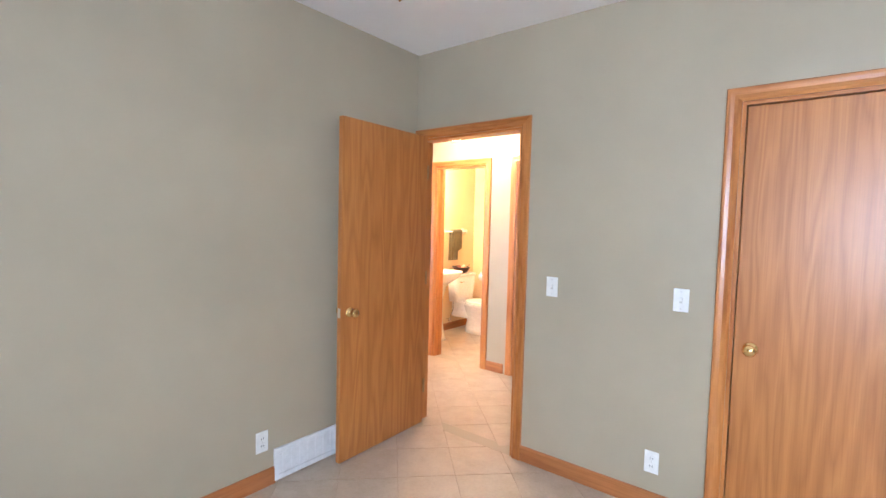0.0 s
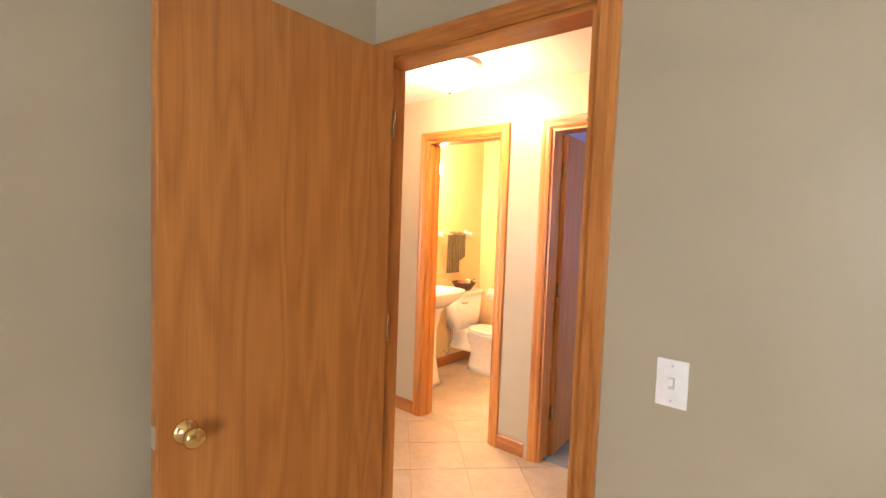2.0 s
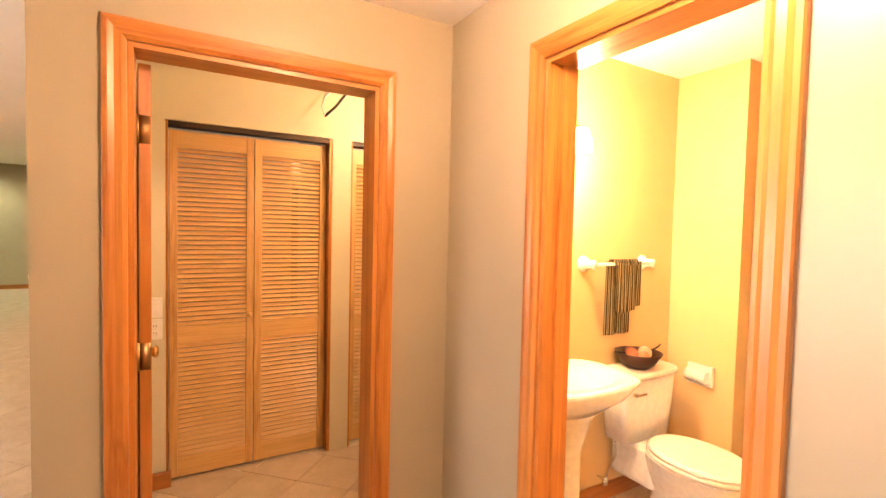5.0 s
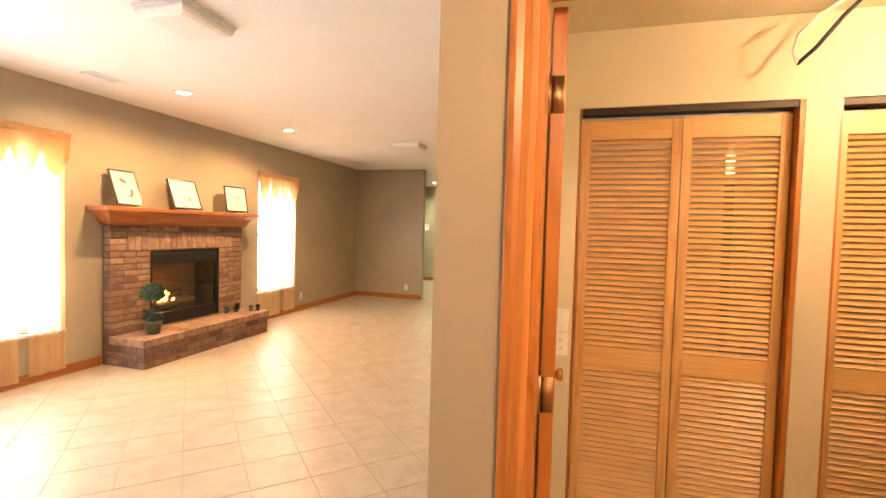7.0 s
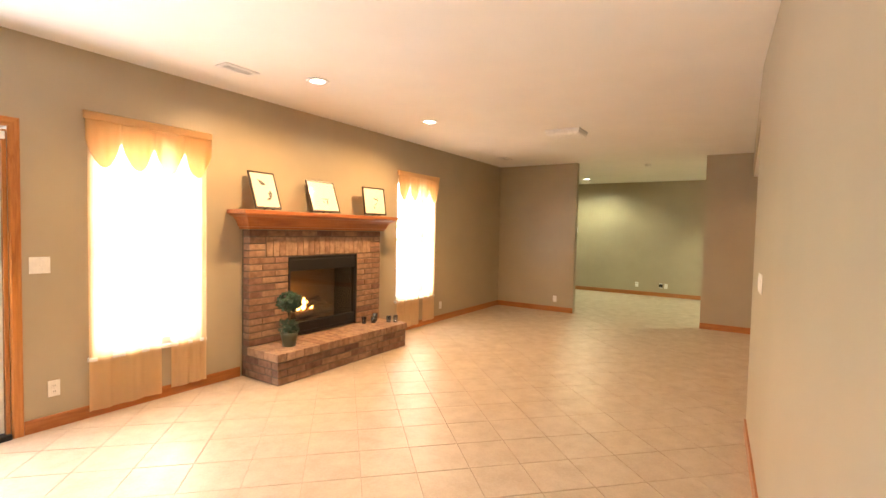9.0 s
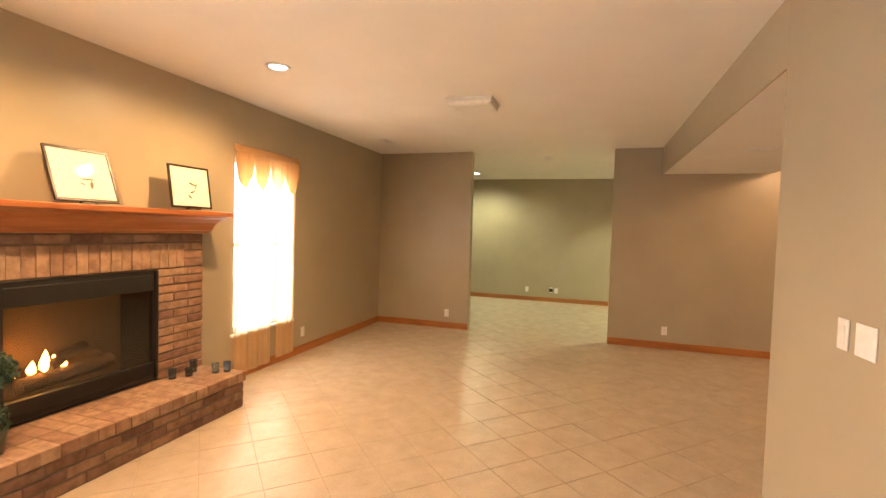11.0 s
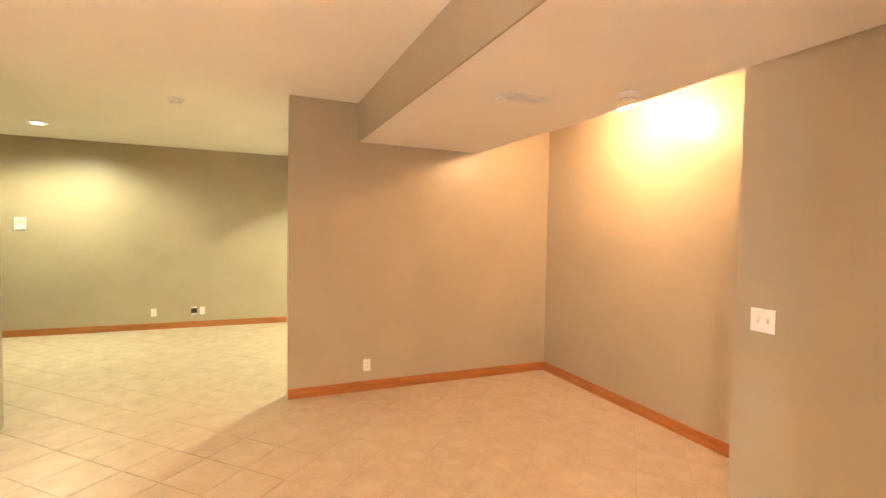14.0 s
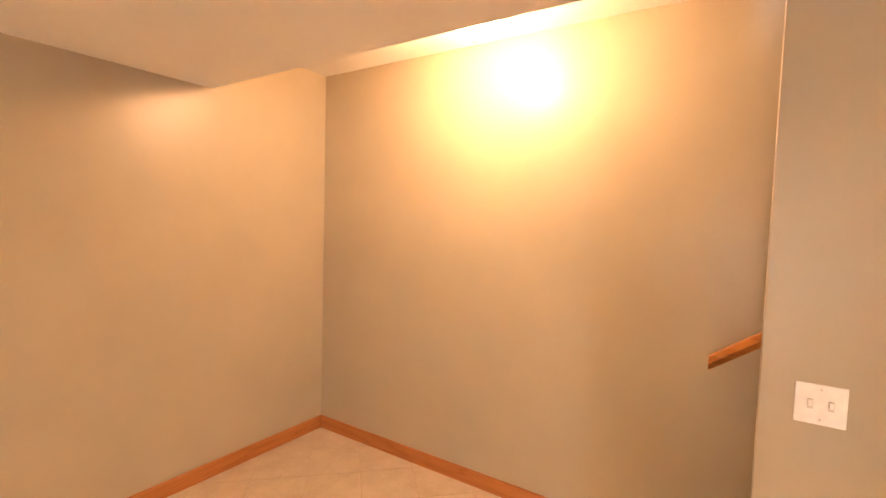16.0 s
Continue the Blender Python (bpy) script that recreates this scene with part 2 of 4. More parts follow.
GLASS = glass("window_glass")
FROST = glass("frosted_shower_glass", 0.25, (1, 0.93, 0.8))
CLEAR = glass("clear_cup_glass", 0.2)
FIREGLASS = glass("smoked_fire_glass", 0.02, (0.72, 0.68, 0.62))
LAMP_ON = glow("lit_lamp_glass", (1, 0.78, 0.5), 14)
CAN_ON = glow("lit_can_bulb", (1, 0.9, 0.75), 25)
COOL_ON = glow("lit_cool_bulb", (0.97, 1, 0.85), 25)
VANITY_ON = glow("lit_vanity_shade", (1, 0.82, 0.5), 30)
FLAME = glow("gas_flame", (1, 0.42, 0.09), 45)
HAZE = glow("overcast_daylight_backdrop", (1, 0.99, 0.96), 9)

# ---- mesh helpers ----


def box(bm, x0, x1, y0, y1, z0, z1, bevel=0.0):
    made = bmesh.ops.create_cube(bm, size=1, matrix=Matrix.LocRotScale(((x0 + x1) / 2, (y0 + y1) / 2, (z0 + z1) / 2), None, (abs(x1 - x0), abs(y1 - y0), abs(z1 - z0))))
    if bevel:
        edges = {e for v in made["verts"] for e in v.link_edges}
        bmesh.ops.bevel(bm, geom=list(edges), offset=bevel, segments=2, affect="EDGES", profile=0.5)
    return bm


def boxed(x0, x1, y0, y1, z0, z1, bevel=0.0):
    return box(bmesh.new(), x0, x1, y0, y1, z0, z1, bevel)


def turned(profile, steps=24, bm=None, m=Matrix()):
    """A solid of revolution about z from (radius, height) pairs."""
    bm = bm or bmesh.new()
    rings = []
    for r, z in profile:
        if r < 1e-5:
            rings.append([bm.verts.new(m @ Vector((0, 0, z)))])
        else:
            rings.append([bm.verts.new(m @ Vector((r * math.cos(2 * math.pi * i / steps), r * math.sin(2 * math.pi * i / steps), z))) for i in range(steps)])
    for a, b in zip(rings, rings[1:]):
        for i in range(steps):
            j = (i + 1) % steps
            f = [a[i % len(a)], a[j % len(a)], b[j % len(b)], b[i % len(b)]]
            f = list(dict.fromkeys(f))
            if len(f) > 2:
                bm.faces.new(f)
    for ring in (rings[0], rings[-1]):
        if len(ring) > 2:
            bm.faces.new(ring)
    bmesh.ops.recalc_face_normals(bm, faces=bm.faces)
    for f in bm.faces:
        f.smooth = True
    return bm


def rod(points, radius, steps=8):
    bm = bmesh.new()
    rings = []
    pts = [Vector(p) for p in points]
    for i, p in enumerate(pts):
        d = (pts[min(i + 1, len(pts) - 1)] - pts[max(i - 1, 0)]).normalized()
        q = d.to_track_quat("Z", "Y").to_matrix()
        rings.append([bm.verts.new(p + q @ Vector((radius * math.cos(2 * math.pi * k / steps), radius * math.sin(2 * math.pi * k / steps), 0))) for k in range(steps)])
    for a, b in zip(rings, rings[1:]):
        for k in range(steps):
            bm.faces.new((a[k], a[(k + 1) % steps], b[(k + 1) % steps], b[k]))
    bm.faces.new(rings[0]), bm.faces.new(rings[-1])
    bmesh.ops.recalc_face_normals(bm, faces=bm.faces)
    for f in bm.faces:
        f.smooth = len(f.verts) == 4
    return bm


def extrude_poly(pts, axis, a, b):
    """A prism of a flat outline, from a to b along an axis. pts are the other two coordinates in order."""
    bm = bmesh.new()
    place = {"x": lambda p, s: (s, p[0], p[1]), "y": lambda p, s: (p[0], s, p[1]), "z": lambda p, s: (p[0], p[1], s)}[axis]
    lo, hi = [bm.verts.new(place(p, a)) for p in pts], [bm.verts.new(place(p, b)) for p in pts]
    bm.faces.new(lo), bm.faces.new(hi)
    for i in range(len(pts)):
        j = (i + 1) % len(pts)
        bm.faces.new((lo[i], lo[j], hi[j], hi[i]))
    bmesh.ops.recalc_face_normals(bm, faces=bm.faces)
    return bm


def mesh(name, bm, material):
    d = bpy.data.meshes.new(name)
    bm.to_mesh(d)
    bm.free()
    d.materials.append(material)
    return d


def part(name, bm, material, parent, label=""):
    ob = new(name, mesh(name, bm, material))
    ob.parent = parent
    return tagged(ob, label)


def thing(name, m, label, category, group="", kind=""):
    ob = new(name)
    ob.empty_display_size = 0.1
    ob.matrix_world = m
    return tagged(ob, label, category, group, kind)


def single(name, bm, material, label, category, m=Matrix(), group="", kind=""):
    ob = new(name, mesh(name, bm, material))
    ob.matrix_world = m
    return tagged(ob, label, category, group, kind)


def structure(name, bm, material, label, category="wall"):
    return single(name, bm, material, label, category, kind="structure")


def wall(name, along, face, back, a, b, top, holes=(), material=None, label="olive-beige painted plaster wall", bottom=-0.05):
    """A wall from a to b along x or y, between the planes face and back, with (from, to, sill, head) holes."""
    bm = bmesh.new()

    def piece(p, q, z0, z1):
        if q - p > 1e-4 and z1 - z0 > 1e-4:
            if along == "x":
                box(bm, p, q, min(face, back), max(face, back), z0, z1)
            else:
                box(bm, min(face, back), max(face, back), p, q, z0, z1)
    at = a
    for p, q, s, h in sorted(holes):
        piece(at, p, bottom, top)
        piece(p, q, bottom, s)
        piece(p, q, h, top)
        at = q
    piece(at, b, bottom, top)
    return structure(name, bm, material or WALL, label)


# ---- structure ----
YW, XF, YH, YB = -0.587, -10.86, 5.03, 3.68   # window wall, far wall, hall's far wall, bedroom's door wall
YS, ZC, ZS, ZB, ZH = 3.53, 2.70, 2.345, 2.625, 2.33    # soffit face, ceilings
D1 = (-1.262, -0.46, 0, 2.03)
wall("wall_bedroom_door", "x", YB, YB + 0.10, -1.31, 3.4, 2.75, [(D1[0], D1[1], 0, 2.038), (0.66, 1.44, 0, 2.03)])
wall("wall_bedroom_left", "y", -1.31, -1.43, YW, 3.78, 2.75)
wall("wall_bedroom_right", "y", 3.4, 3.52, YW - 0.2, 5.2, 2.75)
wall("wall_window", "x", YW, YW - 0.2, -10.98, 3.4, 2.75,
     [(-3.58, -2.72, 0, 2.07), (-4.87, -4.05, 0.45, 2.16), (-8.53, -7.65, 0.45, 2.16), (1.1, 2.6, 0.8, 2.1), (-6.735, -5.725, 0.3, 1.15)])
wall("wall_far_left", "y", XF, XF - 0.12, YW, 0.912, 2.75)
wall("wall_far_right", "y", XF, XF - 0.12, 2.927, 5.79, 2.75)
wall("wall_far_room", "y", -14.5, -14.62, -2.5, 6, 2.75)
wall("wall_far_room_south", "x", -2.5, -2.62, -14.62, -10.86, 2.75)
wall("wall_far_room_north", "x", 5.9, 6.02, -14.62, -10.98, 2.75)
wall("wall_far_room_return", "y", -10.98, -10.86, -2.5, YW - 0.2, 2.75)
structure("wall_soffit_side", extrude_poly([(-6.70, YS), (-2.79, 3.70), (-2.79, 3.80), (-6.70, 3.80)], "z", -0.05, 2.75), WALL, "olive-beige painted plaster wall")
structure("baseboard", extrude_poly([(-6.70, YS - 0.013), (-2.79, 3.687), (-2.79, 3.70), (-6.70, YS)], "z", 0.0, 0.093), BASE_X, "reddish oak baseboard along the wall", "baseboard")
wall("wall_switch_return", "y", -6.70, -6.58, YS + 0.27, 4.88, 2.75)
wall("wall_stair_side", "x", 4.88, 5.0, -8.13, -6.58, 5.0)
wall("wall_stair_far", "x", 5.67, 5.79, XF, -3.4, 5.0)
wall("wall_stair_end", "y", -4.30, -4.42, 5.0, 5.67, 5.0)
wall("wall_hall_door", "y", -2.79, -2.91, 3.80, YH, 2.75, [(3.925, 4.715, 0, 2.03)])
wall("wall_hall_far", "x", YH, YH + 0.12, -2.91, 3.4, 2.75, [(-2.225, -1.60, 0, 2.03), (-1.255, -0.525, 0, 2.03)])
wall("wall_louvre", "y", -4.14, -4.26, 3.68, 6.2, 2.75, [(4.005, 4.945, 0, 2.075), (5.07, 6.01, 0, 2.075)], CREAM, "cream painted laundry wall round the closet doors")
wall("wall_laundry_left", "x", 3.81, 3.801, -4.14, -2.911, 2.75, (), CREAM, "cream painted laundry wall")
wall("wall_laundry_right", "x", 6.08, 6.2, -4.14, -3.01, 2.75, (), CREAM, "cream painted laundry wall")
wall("wall_closet_back", "y", -4.95, -5.05, 3.68, 4.86, 2.75, (), CREAM, "cream painted closet wall")
wall("wall_closet_side", "x", 4.9, 4.999, -4.9, -4.27, 2.75, (), CREAM, "cream painted closet wall")
wall("wall_bath_left", "y", -2.88, -3.00, YH + 0.121, 6.80, 2.75, (), YELLOW, "yellow painted bathroom wall")
wall("wall_bath_far", "x", 6.68, 7.7, -2.88, -2.48, 2.75, (), YELLOW, "yellow painted bathroom wall")
wall("wall_bath_right", "y", -1.585, -1.51, YH + 0.121, 7.82, 2.75, (), YELLOW, "yellow painted bathroom wall")
wall("wall_shower_back", "x", 7.70, 7.82, -2.48, -1.585, 2.75, (), YELLOW, "yellow painted shower wall")
wall("wall_blue_left", "y", -1.50, -1.509, YH + 0.121, 9.24, 2.75, (), BLUE, "periwinkle blue painted wall")
wall("wall_blue_far", "x", 9.24, 9.36, -1.50, 3.4, 2.75, (), BLUE, "periwinkle blue painted wall")
wall("wall_blue_right", "y", 2.6, 2.72, YH + 0.121, 9.24, 2.75, (), BLUE, "periwinkle blue painted wall")
structure("blue_soffit", boxed(-1.498, 2.6, 7.62, 9.238, 2.36, 2.72), BLUE, "pale underside of a blue room soffit", "soffit")
# The face is coloured far darker than the periwinkle walls.
structure("blue_soffit_face", boxed(-1.498, 2.6, 7.605, 7.62, 2.355, 2.70), NAVY, "deep violet soffit face", "soffit")
structure("soffit", boxed(XF + 0.002, -6.701, YS + 0.0125, 4.795, ZS, 2.74), CEIL, "white textured underside of a duct soffit", "soffit")
structure("soffit_face", boxed(XF + 0.001, -6.702, YS, YS + 0.012, ZS - 0.002, 2.745), WALL, "olive-beige painted side of a duct soffit", "soffit")
structure("hall_header", boxed(-2.788, -1.432, 3.70, 3.779, ZS, 2.745), WALL, "painted header between hall and family room", "soffit")
structure("ceiling_family", boxed(XF, -1.43, YW, 3.70, ZC, 2.76), CEIL, "white textured ceiling", "ceiling")
structure("ceiling_far_room", boxed(-14.5, XF - 0.12, -2.5, 5.9, 2.70, 2.76), CEIL, "white textured ceiling", "ceiling")
structure("ceiling_opening", boxed(XF - 0.12, XF, 0.912, 2.927, 2.70, 2.75), CEIL, "white textured ceiling over the wide opening", "ceiling")
structure("ceiling_stair_foot", boxed(XF, -8.2, 4.796, 5.67, 2.65, 2.76), CEIL, "white textured ceiling at the foot of the stairs", "ceiling")
structure("ceiling_stair", boxed(-8.2, -4.30, 4.796, 5.79, 4.9, 5.0), CEIL, "white stairwell ceiling", "ceiling")
structure("ceiling_bedroom", boxed(-1.31, 3.4, YW, YB, ZB, 2.74), CEIL, "white textured bedroom ceiling", "ceiling")
structure("ceiling_hall", boxed(-2.79, 3.4, 3.78, YH, ZH, 2.74), CEIL, "white textured hall ceiling", "ceiling")
structure("ceiling_laundry", boxed(-4.14, -2.911, 3.81, 6.079, 2.44, 2.74), CREAM, "cream painted laundry ceiling", "ceiling")
structure("ceiling_bath", boxed(-2.88, -1.585, YH + 0.12, 7.7, 2.44, 2.74), CEIL, "white bathroom ceiling", "ceiling")
structure("ceiling_blue_room", boxed(-1.5, 2.6, YH + 0.12, 7.604, 2.63, 2.74), CEIL, "white blue-room ceiling", "ceiling")
structure("far_room_beam", boxed(-14.49, -11.0, 3.25, 3.95, 2.30, 2.698), CEIL, "white boxed ceiling beam", "beam")
structure("floor", boxed(-14.7, 3.5, -2.6, 9.4, -0.12, -0.004), GROUT, "tan grout bed under the floor tiles", "floor")
structure("carpet", boxed(-1.50, 2.6, YH + 0.06, 9.24, -0.003, 0.008), CARPET, "grey carpet of the blue room", "carpet")
structure("ground", boxed(-600, 600, -600, -0.9, -0.5, -0.3), plain("pale_concrete", (0.6, 0.59, 0.56), 0.9), "pale concrete outside the windows", "ground")
structure("backdrop", boxed(-30, 20, -9.0, -8.9, -0.3, 9), HAZE, "bright hazy daylight beyond the windows", "backdrop")

# baseboards: a profile with an eased top edge
def baseboard(along, face, a, b, out, base=0.0):
    """out: the side of the plane to which the board stands proud."""
    t, h = 0.013 * out, 0.093
    pts = [(face, base), (face + t, base), (face + t, base + h - 0.012), (face + t * 0.55, base + h), (face, base + h)]
    if along == "x":
        bm = extrude_poly(pts, "x", a, b)
    else:
        bm = extrude_poly(pts, "y", a, b)
    structure("baseboard", bm, BASE_X if along == "x" else BASE_Y, "reddish oak baseboard along the wall", "baseboard")


for row in [("x", YB, -0.40, 0.617, -1), ("x", YB, 1.53, 3.4, -1), ("y", -1.31, YW, 2.56, 1), ("y", -1.31, 3.0, 3.6, 1), ("y", XF, YW, 0.912, 1), ("y", XF, 2.927, 5.67, 1),
            ("x", YW, -5.25, -3.645, 1), ("x", YW, XF + 0.013, -7.16, 1), ("x", YW, -2.66, -1.43, 1), ("x", 5.67, XF + 0.013, -8.0, -1), ("y", -14.5, -2.5, 5.9, 1),
            ("y", -2.79, 3.70, 3.86, 1), ("x", 4.88, -8.13, -6.70, -1), ("y", -6.70, YS, 4.867, -1), ("x", YH, -1.54, -1.345, -1), ("x", YH, -2.79, -2.30, -1), ("y", -2.79, 4.83, 5.04, 1),
            ("x", YH, -0.44, 3.4, -1), ("x", 3.78, -0.4, 3.4, 1), ("y", -4.14, 3.82, 4.03, 1), ("y", -2.88, 5.16, 6.68, 1), ("x", 6.68, -2.867, -2.48, -1),
            ("y", -1.50, 5.2, 9.24, 1), ("x", 9.24, -1.487, 2.6, -1), ("y", -1.43, YW, 3.8, -1)]:
    baseboard(*row, base=0.008 if row[1] in (-1.50, 9.24) else 0.0)

# ---- doors ----
CW = 0.062


def casing_bars(parent, a, b, head, front, depth_sign):
    """Mitred moulded casing round an opening from a to b, on the plane y = front of the local frame."""
    s = depth_sign
    prof = [(0.0, 0.0), (0.0, 0.010), (0.012, 0.017), (0.030, 0.015), (0.046, 0.019), (0.058, 0.019), (CW, 0.014), (CW, 0.0)]

    def bar(corners):
        bm = bmesh.new()
        rings = []
        for base, out in corners:
            rings.append([bm.verts.new((base[0] + out[0] * d, front + s * h, base[1] + out[1] * d)) for d, h in prof])
        for i in range(len(prof)):
            j = (i + 1) % len(prof)
            bm.faces.new((rings[0][i], rings[0][j], rings[1][j], rings[1][i]))
        bm.faces.new(rings[0]), bm.faces.new(rings[1])
        bmesh.ops.recalc_face_normals(bm, faces=bm.faces)
        return bm
    part("casing", bar([((a, 0), (-1, 0)), ((a, head), (-1, 1))]), OAK_Z, parent)
    part("casing", bar([((b, 0), (1, 0)), ((b, head), (1, 1))]), OAK_Z, parent)
    part("casing", bar([((a, head), (-1, 1)), ((b, head), (1, 1))]), OAK_X, parent)


def knob(parent, x, y0, z, sign, material=None):
    """A round knob with a rose, standing out of the plane y0 towards sign."""
    m = pose(x, y0, z, 90 if sign < 0 else -90)
    part("knob", turned([(0.0, 0), (0.031, 0), (0.031, 0.004), (0.024, 0.009), (0.011, 0.012), (0.010, 0.030), (0.018, 0.036), (0.026, 0.046), (0.027, 0.055), (0.020, 0.063), (0.0, 0.065)], 20, m=m), material or BRASS, parent, "polished brass door knob")


def door_frame(n, m, a, b, depth, label, both=True, head=2.03):
    """Jambs, stops and casings in the local frame: the wall's near face at y = 0, its back at y = depth."""
    d = thing(f"door_{n}", m, label, "door", kind="structure")
    bm = boxed(a, a + 0.016, 0.001, depth - 0.001, 0, head - 0.016)
    part("jamb", bm, OAK_Z, d)
    part("jamb", boxed(b - 0.016, b, 0.001, depth - 0.001, 0, head - 0.016), OAK_Z, d)
    part("head_jamb", boxed(a, b, 0.001, depth - 0.001, head - 0.016, head), OAK_X, d)
    return d


def leaf(parent, hinge, width, angle, height=2.0, thick=0.035, material=None, knobs=(-1, 1), knob_z=0.91, base=0.012, into=1):
    """A flush slab hung at hinge (x, y); it reaches along +x turned by angle degrees. Its thickness lies on the -y side."""
    holder = new("leaf", mesh("leaf", boxed(0, width, -thick, 0, base, height, 0.0025), material or DOOR_OAK))
    holder.parent = parent
    holder.matrix_basis = pose(hinge[0], hinge[1], 0, 0, 0, angle)
    tagged(holder, "flush oak veneer door leaf")
    for s in knobs:
        knob(holder, width - 0.065, 0 if s > 0 else -thick, knob_z, s)
    part("latch_plate", boxed(width - 0.001, width + 0.0015, -thick * 0.8, -thick * 0.2, knob_z - 0.028, knob_z + 0.028), STEEL, holder)
    for z in (0.28, 1.06, 1.80):
        bm = boxed(-0.0015, 0.001, -thick * 0.9, -0.002, z - 0.045, z + 0.045)
        turned([(0.0065, z - 0.047), (0.0065, z + 0.047)], 10, bm, pose(-0.004, 0.004, 0))
        part("hinge", bm, HINGE, holder, "dull brass butt hinge")
    return holder


# bedroom door: stands open into the bedroom
d1 = door_frame(1, pose(0, YB, 0), D1[0], D1[1], 0.10, "oak-cased bedroom doorway with its flush door standing open", head=2.038)
casing_bars(d1, D1[0], D1[1], 2.038, 0.0, -1)
casing_bars(d1, D1[0], D1[1], 2.038, 0.10, 1)
leaf(d1, (-1.195, -0.014), 0.765, -88.5, 2.045)
part("strike_plate", boxed(D1[1] - 0.018, D1[1] - 0.0155, 0.02, 0.05, 0.87, 0.94), STEEL, d1)
# closet door of the bedroom: shut
d2 = door_frame(2, pose(0, YB, 0), 0.66, 1.44, 0.10, "oak-cased closet door, flush and shut")
casing_bars(d2, 0.66, 1.44, 2.03, 0.0, -1)
lf2 = leaf(d2, (1.42, 0.02), 0.74, 180, 2.01, knobs=(1,))
# laundry door: open into the laundry
d4 = door_frame(4, pose(-2.79, 0, 0, 0, 0, 90), 3.925, 4.715, 0.12, "oak-cased laundry doorway with its door swung open")
casing_bars(d4, 3.925, 4.715, 2.03, 0.0, -1)
leaf(d4, (3.945, 0.135), 0.75, 95, 2.01, knobs=(-1,), knob_z=0.91)
# bathroom doorway: empty opening
d5 = door_frame(5, pose(0, YH, 0), -2.225, -1.60, 0.12, "oak-cased bathroom doorway")
casing_bars(d5, -2.225, -1.60, 2.03, 0.0, -1)
part("stop", boxed(-2.209, -2.199, 0.05, 0.085, 0, 2.01), OAK_Z, d5)
part("stop", boxed(-1.626, -1.616, 0.05, 0.085, 0, 2.01), OAK_Z, d5)
# blue room door: open into the room
d3 = door_frame(3, pose(0, YH, 0), -1.255, -0.525, 0.12, "oak-cased blue-room doorway with its door swung inward")
casing_bars(d3, -1.255, -0.525, 2.03, 0.0, -1)
leaf(d3, (-1.243, 0.125), 0.70, 94.5, 2.01, knob_z=0.93)
# glazed patio door
pd = thing("door_6", pose(0, YW, 0, 0, 0, 180), "cream steel patio door with a full glass pane and oak casing", "door", kind="structure")
casing_bars(pd, 2.72, 3.58, 2.07, 0.0, -1)
part("threshold", boxed(2.72, 3.58, -0.03, 0.18, 0.0, 0.035, 0.004), BLACK, pd, "dark metal threshold")
part("jamb", boxed(2.722, 2.745, 0.001, 0.19, 0.036, 2.05), OAK_Z, pd)
part("jamb", boxed(3.555, 3.578, 0.001, 0.19, 0.036, 2.05), OAK_Z, pd)
CREAMDOOR = plain("cream_painted_steel", (0.80, 0.79, 0.74), 0.4)
slab = part("leaf", box(box(box(boxed(2.747, 2.885, 0.03, 0.075, 0.04, 2.05), 3.415, 3.553, 0.03, 0.075, 0.04, 2.05), 2.885, 3.415, 0.03, 0.075, 0.04, 0.33), 2.885, 3.415, 0.03, 0.075, 1.95, 2.05), CREAMDOOR, pd)
part("glass_pane", boxed(2.885, 3.415, 0.048, 0.056, 0.33, 1.95), GLASS, slab).visible_shadow = False
bead = box(box(boxed(2.88, 2.905, 0.018, 0.03, 0.31, 1.97), 3.395, 3.42, 0.018, 0.03, 0.31, 1.97), 2.905, 3.395, 0.018, 0.03, 0.31, 0.335)
part("glazing_bead", box(bead, 2.905, 3.395, 0.018, 0.03, 1.945, 1.97), CREAMDOOR, slab)
part("closer", boxed(3.36, 3.57, -0.012, 0.02, 1.985, 2.035, 0.004), WHITE, pd, "white door chime bar")
knob(slab, 3.49, 0.03, 0.96, -1, STEEL)


# ---- windows with curtains ----
def window(n, x0, x1, z0, z1, curtains=True):
    c, w = (x0 + x1) / 2, (x1 - x0) / 2
    win = thing(f"window_{n}", pose(c, YW, 0, 0, 0, 180), "white double-hung window bright with daylight", "window", kind="structure")
    fr = box(box(boxed(-w, -w + 0.045, 0.06, 0.13, z0, z1), w - 0.045, w, 0.06, 0.13, z0, z1), -w + 0.045, w - 0.045, 0.06, 0.13, z0, z0 + 0.05)
    part("window_frame", box(fr, -w + 0.045, w - 0.045, 0.06, 0.13, z1 - 0.05, z1), WHITE, win)
    mid = (z0 + z1) / 2
    part("meeting_rail", boxed(-w + 0.045, w - 0.045, 0.07, 0.12, mid - 0.025, mid + 0.025), WHITE, win)
    for a, b in ((z0 + 0.05, mid - 0.025), (mid + 0.025, z1 - 0.05)):
        part("pane", boxed(-w + 0.045, w - 0.045, 0.092, 0.098, a, b), GLASS, win).visible_shadow = False
    part("window_sill", boxed(-w - 0.04, w + 0.04, -0.03, 0.06, z0 - 0.03, z0, 0.004), WHITE, win)


window(1, -4.87, -4.05, 0.45, 2.16)
window(2, -8.53, -7.65, 0.45, 2.16)
window(3, 1.1, 2.6, 0.8, 2.1)


